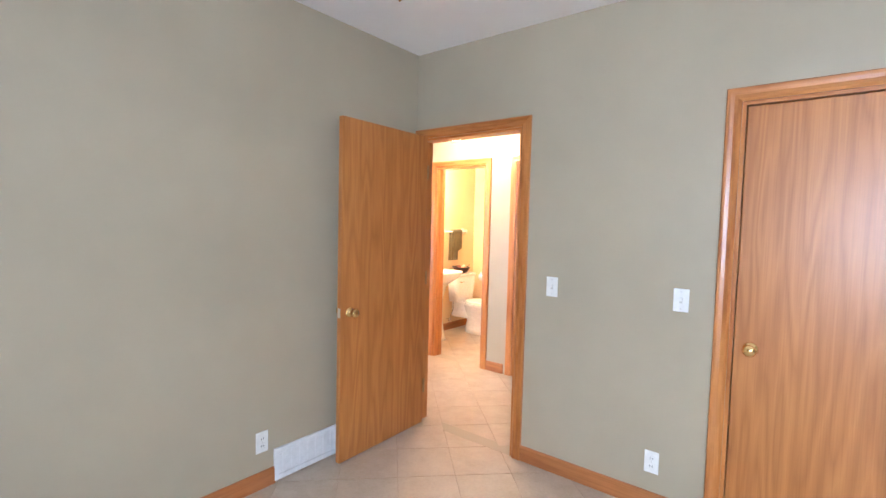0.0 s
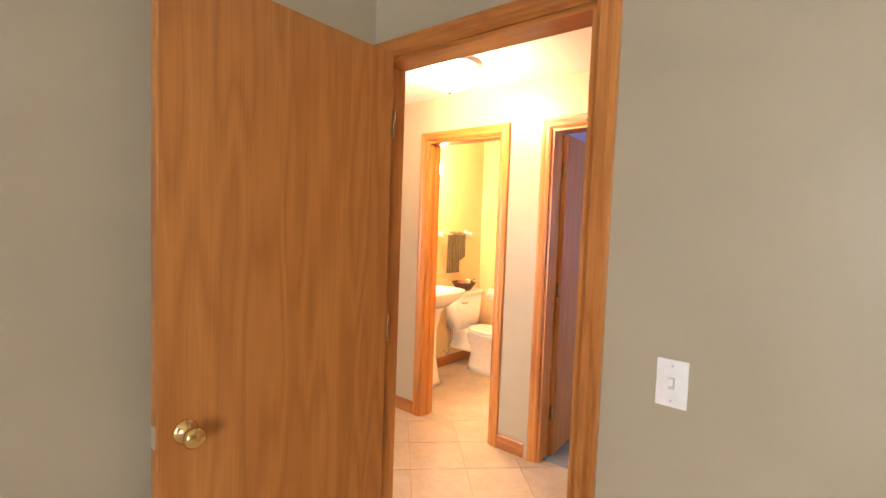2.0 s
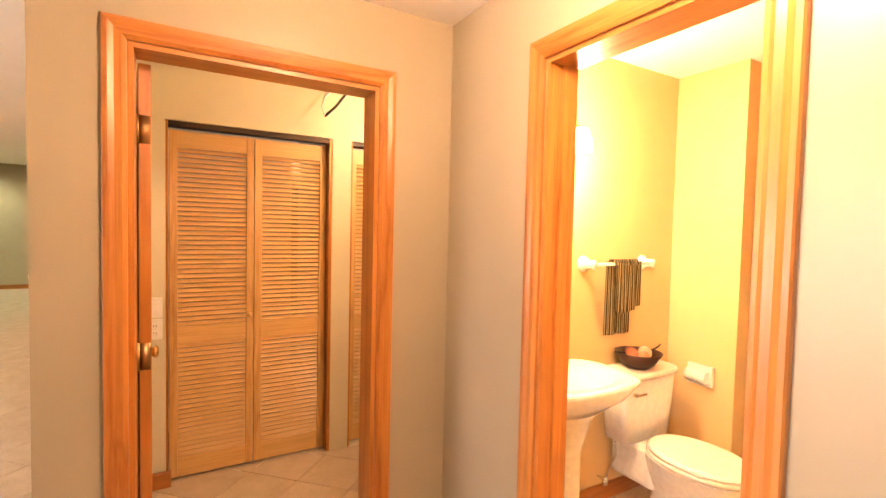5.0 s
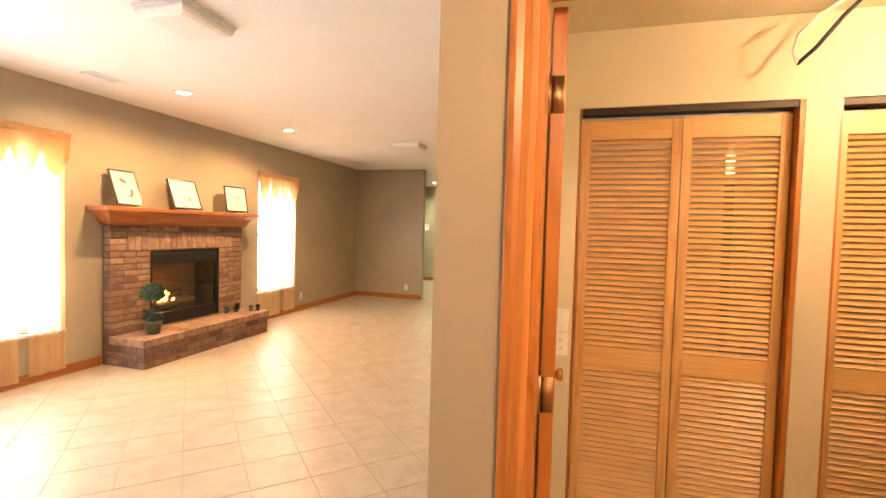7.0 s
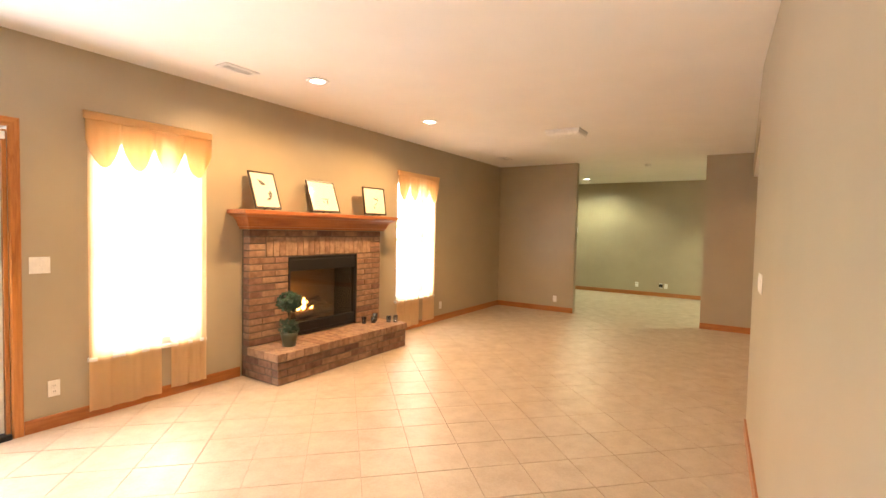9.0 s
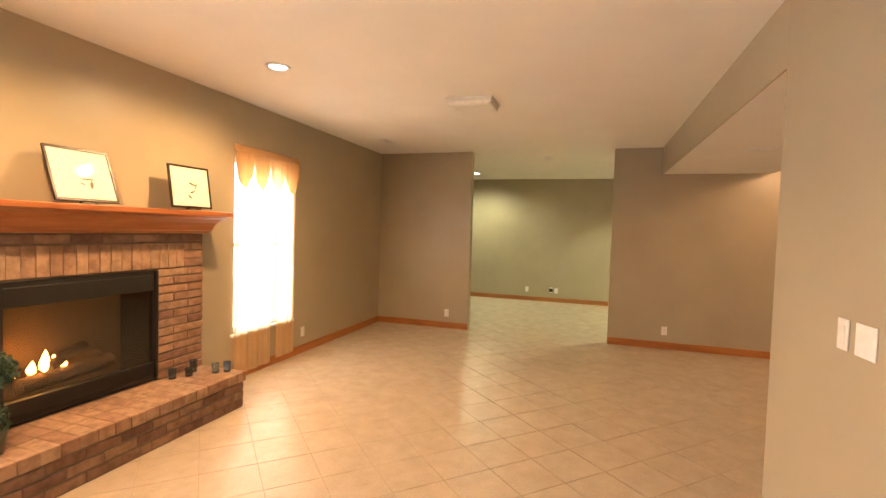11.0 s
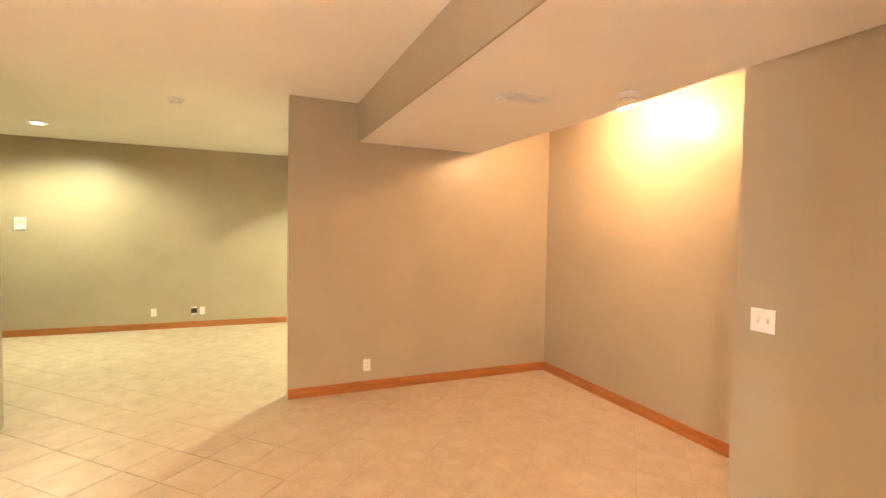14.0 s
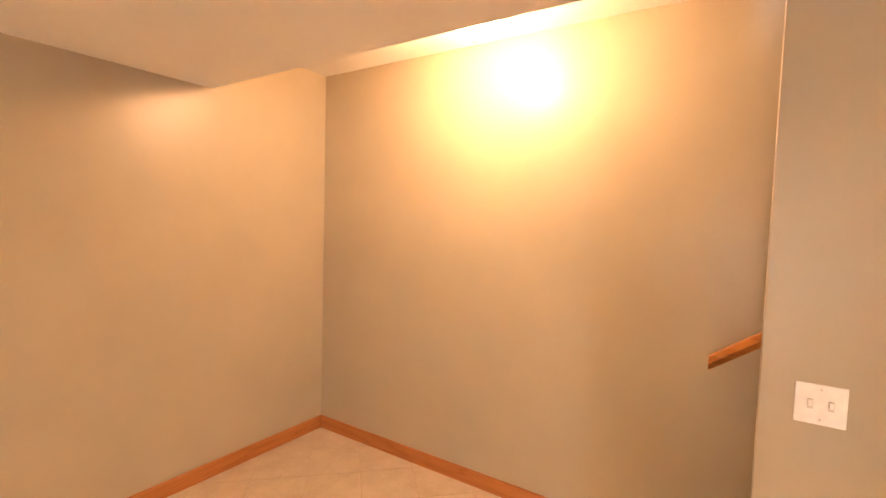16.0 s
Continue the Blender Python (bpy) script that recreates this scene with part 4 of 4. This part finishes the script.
def can_light(x, y, z, bulb_mat):
    c = thing("recessed_light", pose(x, y, z), "lit recessed ceiling can light with a white trim ring", "ceiling light")
    part("trim_ring", turned([(0.065, -0.002), (0.068, -0.010), (0.095, -0.006), (0.097, -0.0005), (0.065, -0.0005)], 28), WHITE_METAL, c)
    part("bulb", turned([(0.0, -0.013), (0.035, -0.010), (0.058, -0.004), (0.064, -0.001), (0.0, -0.001)], 24), bulb_mat, c, "glowing bulb face")


can_light(-5.34, 0.37, ZC, CAN_ON)
can_light(-7.01, 0.37, ZC, CAN_ON)
can_light(-13.4, 0.35, ZC, COOL_ON)
# Unseen fitting for the added far-room fill.
can_light(-13.0, 4.6, ZC, COOL_ON)


def box_light(x, y, turn, w, d):
    b = thing("ceiling_fixture", pose(x, y, ZC, 0, 0, turn), "unlit square ceiling light with a white wrap diffuser", "ceiling light")
    part("pan", boxed(-w / 2, w / 2, -d / 2, d / 2, -0.022, -0.0005, 0.003), WHITE_METAL, b)
    bm = bmesh.new()
    rings = []
    for s, z in ((0.49, -0.023), (0.49, -0.04), (0.46, -0.06), (0.38, -0.07)):
        rings.append([bm.verts.new((a * w * s * 0.97, q * d * s * 0.97, z)) for a, q in ((-1, -1), (1, -1), (1, 1), (-1, 1))])
    for a, q in zip(rings, rings[1:]):
        for i in range(4):
            bm.faces.new((a[i], a[(i + 1) % 4], q[(i + 1) % 4], q[i]))
    bm.faces.new(rings[0]), bm.faces.new(rings[-1])
    bmesh.ops.recalc_face_normals(bm, faces=bm.faces)
    part("diffuser", bm, WHITE, b, "white acrylic diffuser")


box_light(-8.22, 1.58, 0, 0.36, 0.42)
box_light(-4.03, 1.72, 0, 0.42, 0.36)


def dome_light(x, y, z, lit, r=0.16):
    d = thing("ceiling_dome_light", pose(x, y, z), "lit frosted glass dome ceiling light with a brass finial", "ceiling light")
    part("canopy", turned([(0.0, -0.0005), (r * 1.05, -0.0005), (r * 1.05, -0.012), (r * 0.98, -0.022), (0.0, -0.022)], 32), STEEL, d)
    part("shade", turned([(r * 0.96, -0.023), (r * 0.97, -0.035), (r * 0.88, -0.075), (r * 0.66, -0.115), (r * 0.34, -0.14), (0.0, -0.148)], 32), lit, d, "glowing frosted glass shade").visible_shadow = False
    part("finial", turned([(0.0, -0.149), (0.010, -0.149), (0.012, -0.156), (0.006, -0.162), (0.0, -0.168)], 12), BRASS, d)
    return d


dome_light(-1.63, 4.52, ZH, LAMP_ON)
dome_light(-9.36, 5.26, 2.65, LAMP_ON, 0.13)
dome_light(-0.60, 2.75, ZB, plain("unlit_frosted_glass", (0.75, 0.74, 0.72), 0.4), 0.14)["label"] = "unlit frosted dome light on the bedroom ceiling"

# ---- louvred closet doors of the laundry ----


def louvre_door(y0, y1):
    """One bifold pair in the opening from y0 to y1; local x runs along +y, the front is -y."""
    w = y1 - y0
    d = thing("closet_door", pose(-4.195, y0, 0, 0, 0, 90), "pine louvred bifold closet door, shut", "closet door", "louvred closet doors")
    part("jamb", boxed(w - 0.020, w - 0.001, -0.052, 0.05, 0, 2.073), DOOR_OAK, d, "shaded oak jamb board")
    part("jamb", boxed(0.001, 0.012, -0.052, 0.05, 0, 2.073), DOOR_OAK, d, "shaded oak jamb board")
    part("track", boxed(0.013, w - 0.021, -0.045, 0.03, 2.045, 2.073), TRACK, d, "dark bifold track")
    half = w / 2
    for k in range(2):
        a, b = (0.016, half - 0.002) if k == 0 else (half + 0.002, w - 0.026)
        pn = part("panel", boxed(a, a + 0.042, 0, 0.028, 0.015, 2.03, 0.002), PINE_Z, d)
        part("stile", boxed(b - 0.042, b, 0, 0.028, 0.015, 2.03, 0.002), PINE_Z, pn)
        for z0, z1 in ((0.015, 0.13), (0.80, 0.90), (1.93, 2.03)):
            part("rail", boxed(a + 0.042, b - 0.042, 0.003, 0.025, z0, z1), PINE, pn)
        slat = mesh("slat", boxed(a + 0.038, b - 0.038, -0.012, 0.012, -0.003, 0.003), PINE)
        for z0, z1 in ((0.13, 0.80), (0.90, 1.93)):
            n = round((z1 - z0) / 0.028)
            for q in range(n):
                o = new("slat", slat)
                o.parent = pn
                o.matrix_basis = pose(0, 0.014, z0 + (q + 0.5) * (z1 - z0) / n, 50)
    part("knob", turned([(0.0, 0), (0.010, 0), (0.009, 0.012), (0.016, 0.02), (0.014, 0.028), (0.0, 0.031)], 14, m=pose(half - 0.025, 0, 0.95, 90)), PINE, d, "small round wooden knob")
    return d


TRACK = plain("brown_track", (0.05, 0.035, 0.025), 0.5, 0.3)
louvre_door(4.005, 4.945)
louvre_door(5.07, 6.01)
cord = thing("loose_cable", pose(-4.0, 4.85, 2.18), "loose black and white cable hanging from the ceiling", "cable")
part("black_wire", rod([(0, 0, 0), (0.01, 0.06, 0.06), (0.02, 0.14, 0.17), (0.02, 0.20, 0.235), (0.03, 0.28, 0.255), (0.05, 0.42, 0.245), (0.06, 0.55, 0.262)], 0.008, 8), BLACK, cord)
part("white_wire", rod([(0, 0, 0.002), (0.01, -0.02, 0.05), (0.02, -0.01, 0.11), (0.02, 0.06, 0.18), (0.02, 0.14, 0.235), (0.025, 0.24, 0.262)], 0.007, 8), WHITE, cord)

# ---- bathroom ----
toilet = thing("toilet", pose(-2.87, 6.26, 0, 0, 0, 90), "cream porcelain two-piece toilet with its lid down", "toilet")


def loft(sections, steps=28, cap=True):
    """Rings of (cx, cy, rx, ry, z, squareness) joined to a smooth body."""
    bm, rings = bmesh.new(), []
    for cx, cy, rx, ry, z, sq in sections:
        ring = []
        for i in range(steps):
            a = 2 * math.pi * i / steps
            c, s = math.cos(a), math.sin(a)
            ring.append(bm.verts.new((cx + rx * math.copysign(abs(c) ** sq, c), cy + ry * math.copysign(abs(s) ** sq, s), z)))
        rings.append(ring)
    for a, b in zip(rings, rings[1:]):
        for i in range(steps):
            bm.faces.new((a[i], a[(i + 1) % steps], b[(i + 1) % steps], b[i])).smooth = True
    if cap:
        bm.faces.new(rings[0]), bm.faces.new(rings[-1])
    bmesh.ops.recalc_face_normals(bm, faces=bm.faces)
    return bm


# local: the wall is at y = 0, the bowl reaches to -y
part("bowl", loft([(0, -0.42, 0.11, 0.22, 0.0, 0.8), (0, -0.42, 0.105, 0.21, 0.06, 0.8), (0, -0.42, 0.10, 0.19, 0.16, 0.85), (0, -0.44, 0.15, 0.24, 0.28, 0.9), (0, -0.45, 0.18, 0.26, 0.37, 0.95), (0, -0.45, 0.185, 0.265, 0.385, 0.95)]), PORCELAIN, toilet)
part("seat", loft([(0, -0.46, 0.19, 0.25, 0.388, 0.95), (0, -0.46, 0.195, 0.255, 0.398, 0.95), (0, -0.46, 0.19, 0.25, 0.408, 0.95)]), PORCELAIN, toilet)
part("lid", loft([(0, -0.455, 0.185, 0.245, 0.412, 0.95), (0, -0.455, 0.19, 0.25, 0.42, 0.95), (0, -0.455, 0.17, 0.23, 0.432, 0.95)]), PORCELAIN, toilet)
part("tank", loft([(0, -0.105, 0.19, 0.085, 0.40, 0.4), (0, -0.105, 0.205, 0.092, 0.55, 0.4), (0, -0.105, 0.22, 0.098, 0.735, 0.4)]), PORCELAIN, toilet)
part("tank_lid", loft([(0, -0.108, 0.232, 0.106, 0.737, 0.4), (0, -0.108, 0.235, 0.108, 0.76, 0.4), (0, -0.108, 0.225, 0.10, 0.772, 0.4)]), PORCELAIN, toilet)
part("neck", boxed(-0.11, 0.11, -0.30, -0.02, 0.18, 0.40, 0.03), PORCELAIN, toilet)
part("flush_lever", box(boxed(-0.17, -0.15, -0.222, -0.20, 0.66, 0.68, 0.003), -0.165, -0.09, -0.228, -0.216, 0.664, 0.676, 0.003), CHROME, toilet, "chrome flush lever")
part("supply_line", rod([(-0.19, -0.01, 0.16), (-0.19, -0.06, 0.16), (-0.19, -0.07, 0.20), (-0.15, -0.09, 0.30), (-0.17, -0.10, 0.41)], 0.007), CHROME, toilet, "bent chrome supply line")
part("stop_valve", turned([(0.016, -0.02), (0.016, 0.02)], 12, m=pose(-0.19, -0.06, 0.155)), CHROME, toilet)

sink = thing("pedestal_sink", pose(-2.87, 5.60, 0, 0, 0, 90), "white porcelain pedestal sink", "sink")
part("pedestal", loft([(0, -0.22, 0.12, 0.11, 0.0, 0.7), (0, -0.22, 0.10, 0.09, 0.05, 0.75), (0, -0.21, 0.075, 0.07, 0.25, 0.8), (0, -0.21, 0.075, 0.07, 0.50, 0.8), (0, -0.22, 0.11, 0.10, 0.66, 0.8), (0, -0.22, 0.16, 0.14, 0.72, 0.8)]), PORCELAIN, sink)
part("basin", loft([(0, -0.22, 0.15, 0.13, 0.70, 0.8), (0, -0.23, 0.25, 0.20, 0.77, 0.7), (0, -0.235, 0.295, 0.228, 0.83, 0.6), (0, -0.235, 0.30, 0.232, 0.848, 0.6), (0, -0.235, 0.285, 0.218, 0.852, 0.6), (0, -0.25, 0.22, 0.15, 0.845, 0.85), (0, -0.25, 0.18, 0.12, 0.79, 0.9), (0, -0.25, 0.06, 0.04, 0.765, 1.0)]), PORCELAIN, sink)
part("faucet", rod([(0, -0.07, 0.85), (0, -0.07, 0.93), (0, -0.10, 0.955), (0, -0.16, 0.94)], 0.012, 12), CHROME, sink)
for s in (-0.1, 0.1):
    part("tap_handle", turned([(0.0, 0.85), (0.022, 0.85), (0.018, 0.875), (0.024, 0.89), (0.018, 0.905), (0.0, 0.907)], 16, m=pose(s, -0.07, 0)), CHROME, sink)
mir = thing("mirror", pose(-2.88, 5.56, 1.45, 0, 0, 90), "frameless wall mirror over the sink", "mirror")
part("mirror_glass", boxed(-0.27, 0.25, -0.008, -0.001, -0.40, 0.36, 0.002), plain("mirror_silver", (0.9, 0.9, 0.9), 0.02, 1.0), mir)
van = thing("vanity_light", pose(-2.88, 5.58, 1.98, 0, 0, 90), "lit brass vanity light with three frosted shades", "wall light")
part("back_plate", boxed(-0.26, 0.26, -0.03, -0.001, -0.05, 0.05, 0.008), BRASS, van)
for s in (-0.19, 0.0, 0.19):
    part("shade", turned([(0.025, 0.03), (0.035, 0.02), (0.05, -0.03), (0.058, -0.08), (0.055, -0.085), (0.0, -0.06)], 20, m=pose(s, -0.10, 0.0)), VANITY_ON, van, "glowing frosted shade").visible_shadow = False
    part("arm", rod([(s, -0.03, 0.02), (s, -0.08, 0.045), (s, -0.10, 0.03)], 0.008), BRASS, van)

rail = thing("towel_bar", pose(-2.88, 6.16, 1.335, 0, 0, 90), "white ceramic towel bar on the bathroom wall", "towel bar")
part("bar", rod([(-0.24, -0.06, 0), (0.24, -0.06, 0)], 0.009), WHITE, rail)
for s in (-0.24, 0.24):
    part("bracket", turned([(0.0, 0.0), (0.045, 0.0), (0.042, 0.012), (0.024, 0.03), (0.022, 0.065), (0.026, 0.075), (0.0, 0.08)], 18, m=pose(s, 0, 0, 90)), PORCELAIN, rail, "flared white ceramic bracket")


def stripes():
    m = Mat("striped_towel_cloth").set(Roughness=0.95)
    v = m.coords((1, 0, 0))
    w = m.add("ShaderNodeTexWave", Scale=14.0, Distortion=0.6)
    m.link(v, w.inputs["Vector"])
    m.link(m.ramp(w.outputs["Fac"], [(0.0, (0.05, 0.035, 0.018)), (0.28, (0.09, 0.075, 0.03)), (0.36, (0.50, 0.41, 0.22)), (0.80, (0.56, 0.46, 0.26)), (0.88, (0.10, 0.09, 0.04))]), m.b.inputs["Base Color"])
    m.bump(m.noise(m.coords(), 300, 2), 0.6, 0.003)
    return m.m


towel = thing("hand_towel", pose(-2.88, 6.17, 1.35, 0, 0, 90), "brown and olive striped hand towel folded over the bar", "towel")
TOWEL = stripes()
part("back_fold", pleated(-0.13, 0.07, -0.052, 0.0, -0.40, 2.5, 0.008, 36, 10, seed=1), TOWEL, towel)
part("front_fold", pleated(-0.09, 0.12, -0.082, 0.0, -0.26, 2.5, 0.010, 36, 10, lambda u: -0.02 * math.sin(4 * u), 3), TOWEL, towel)
part("top_fold", pleated(-0.12, 0.11, -0.067, 0.012, -0.02, 3, 0.018, 36, 4, seed=2), TOWEL, towel)

bowl = thing("decor_bowl", pose(-2.76, 6.24, 0.773), "dark woven metal bowl of decorative balls with two handles", "bowl")
part("dish", turned([(0.0, 0.0), (0.055, 0.0), (0.085, 0.02), (0.125, 0.085), (0.118, 0.086), (0.08, 0.03), (0.05, 0.012), (0.0, 0.01)], 24), plain("dark_bronze", (0.045, 0.018, 0.012), 0.35, 0.3), bowl)
for s in (-1, 1):
    part("handle", rod([(0.0, s * 0.10, 0.075), (0.02, s * 0.14, 0.10), (0.0, s * 0.19, 0.105)], 0.005, 6), BLACK, bowl)
for i, (x, y, z, r, c) in enumerate([(0.0, -0.05, 0.075, 0.035, (0.30, 0.10, 0.05)), (0.02, 0.03, 0.08, 0.036, (0.55, 0.36, 0.24)), (-0.05, 0.0, 0.07, 0.033, (0.16, 0.05, 0.04)), (0.05, -0.02, 0.07, 0.032, (0.42, 0.22, 0.12)), (-0.02, 0.07, 0.072, 0.03, (0.2, 0.06, 0.05))]):
    part("ball", turned([(r * math.sin(math.pi * k / 8) if 0 < k < 8 else 0, z - r * math.cos(math.pi * k / 8)) for k in range(9)], 14, m=pose(x, y, 0)), plain("decor_ball", c, 0.6), bowl, "earthy decorative ball")

tp = thing("paper_holder", pose(-2.66, 6.68, 0.70), "white ceramic paper holder on the bathroom wall", "paper holder")
part("holder", boxed(-0.075, 0.075, -0.03, -0.001, -0.06, 0.06, 0.008), PORCELAIN, tp)
part("roller", rod([(-0.06, -0.05, 0), (0.06, -0.05, 0)], 0.035, 16), WHITE, tp)

sh = thing("shower_enclosure", pose(-2.0, 6.80, 0), "frosted glass shower door in a bright metal frame", "shower")
part("curb", boxed(-0.478, 0.412, -0.06, 0.06, 0.0, 0.10, 0.01), PORCELAIN, sh)
for x in (-0.475, -0.02, 0.385):
    part("post", boxed(x, x + 0.025, -0.015, 0.015, 0.10, 1.80, 0.003), CHROME, sh)
part("top_rail", boxed(-0.475, 0.41, -0.018, 0.018, 1.80, 1.835, 0.003), CHROME, sh)
for a, b in ((-0.45, -0.02), (0.005, 0.385)):
    part("glass_panel", boxed(a, b, -0.004, 0.004, 0.11, 1.80), FROST, sh).visible_shadow = False
part("towel_handle", rod([(0.05, -0.016, 1.0), (0.05, -0.05, 1.0), (0.05, -0.05, 1.2), (0.05, -0.016, 1.2)], 0.008), CHROME, sh)
shw = thing("wall_shower", pose(-2.48, 7.1, 1.98, 0, 0, 90), "chrome shower head on a bent arm", "shower")
part("arm", rod([(0, 0, 0), (0, -0.10, 0.03), (0, -0.18, -0.02)], 0.010), CHROME, shw)
part("head", turned([(0.0, 0.02), (0.015, 0.02), (0.04, -0.03), (0.042, -0.04), (0.0, -0.042)], 18, m=pose(0, -0.19, -0.03, 25)), CHROME, shw)

# ---- stairs and handrail ----
st = thing("stairs", pose(-7.85, 5.335, 0), "carpeted stairs climbing behind the wall", "stairs")
for k in range(13):
    part("step", boxed(k * 0.26, 3.38, -0.332, 0.332, k * 0.185 + (0.001 if k == 0 else 0), (k + 1) * 0.185, 0.006), CARPET, st)
hr = thing("handrail", pose(-8.30, 5.67, 1.03), "oak handrail rising along the stair wall", "handrail")
slope = 0.185 / 0.26
bm = bmesh.new()
rings = []
for x in (0.0, 3.4):
    rings.append([bm.verts.new((x, -0.085 + dy, x * slope + dz)) for dy, dz in ((-0.02, -0.04), (0.02, -0.04), (0.026, -0.01), (0.018, 0.018), (0.0, 0.024), (-0.018, 0.018), (-0.026, -0.01))])
for i in range(7):
    bm.faces.new((rings[0][i], rings[0][(i + 1) % 7], rings[1][(i + 1) % 7], rings[1][i]))
bm.faces.new(rings[0]), bm.faces.new(rings[1])
bmesh.ops.recalc_face_normals(bm, faces=bm.faces)
part("rail", bm, OAK_X, hr)
for x in (0.35, 1.6, 2.9):
    part("bracket", rod([(x, -0.001, x * slope - 0.09), (x, -0.05, x * slope - 0.085), (x, -0.085, x * slope - 0.04)], 0.008), BRASS, hr)

# ---- floor tiles, laid at 45 degrees, last ----
S, G = 0.33, 0.004
bm = boxed(-S / 2 + G / 2, S / 2 - G / 2, -S / 2 + G / 2, S / 2 - G / 2, -0.010, 0.0)
bmesh.ops.bevel(bm, geom=[e for e in bm.edges if all(v.co.z > -0.005 for v in e.verts)], offset=0.0015, segments=1, affect="EDGES")
tile_mesh = mesh("tile", bm, TILE)
floor_ob = bpy.data.objects["floor"]
rooms = [(-10.86, -1.43, -0.587, 3.6), (-2.8, 3.4, 3.6, 5.1), (-1.31, 3.4, -0.587, 3.7), (-14.5, -10.86, -2.5, 5.9), (-10.86, -6.7, 3.6, 5.7), (-4.15, -2.8, 3.75, 6.1), (-2.9, -1.55, 5.1, 6.8)]
near = [(-5.6, -1.6, 0.6, 3.6), (-10.6, -7.0, 2.2, 5.6), (-1.3, 0.8, 2.4, 5.0), (-4.1, -1.5, 3.6, 5.1)]
cell_near, cell_rest = [], []
for i in range(-60, 61):
    for j in range(-60, 61):
        u, v = -1.99 / math.sqrt(2) + (i + 0.5) * S, 6.67 / math.sqrt(2) + (j + 0.5) * S
        x, y = (u - v) / math.sqrt(2), (u + v) / math.sqrt(2)
        if any(a - 0.2 < x < b + 0.2 and c - 0.2 < y < d + 0.2 for a, b, c, d in rooms):
            (cell_near if any(a < x < b and c < y < d for a, b, c, d in near) else cell_rest).append((x, y))
tilt = random.Random(11)
for k, (x, y) in enumerate(cell_near):
    if k < 300:
        t_ob = new("tile", tile_mesh)
        t_ob.parent = floor_ob
        t_ob.matrix_basis = pose(x, y, tilt.uniform(-0.0006, 0.0006), tilt.uniform(-0.06, 0.06), tilt.uniform(-0.06, 0.06), 45 + 90 * tilt.randrange(4))
    else:
        cell_rest.append((x, y))
verts, faces = [], []
e, b2 = S / 2 - G / 2, S / 2 - G / 2 - 0.0015
for x, y in cell_rest:
    m = pose(x, y, tilt.uniform(-0.0006, 0.0006), tilt.uniform(-0.06, 0.06), tilt.uniform(-0.06, 0.06), 45)
    o = len(verts)
    verts += [tuple(m @ Vector(p)) for p in ((-e, -e, -0.01), (e, -e, -0.01), (e, e, -0.01), (-e, e, -0.01), (-e, -e, -0.0015), (e, -e, -0.0015), (e, e, -0.0015), (-e, e, -0.0015), (-b2, -b2, 0), (b2, -b2, 0), (b2, b2, 0), (-b2, b2, 0))]
    faces += [(o + 8, o + 9, o + 10, o + 11)]
    for q in range(4):
        r = (q + 1) % 4
        faces += [(o + q, o + r, o + 4 + r, o + 4 + q), (o + 4 + q, o + 4 + r, o + 8 + r, o + 8 + q)]
rest = bpy.data.meshes.new("tiles")
rest.from_pydata(verts, [], faces)
rest.materials.append(TILE)
ob = new("tiles", rest)
ob.parent = floor_ob
tagged(ob, "beige glazed floor tiles laid diagonally", kind="stuff")
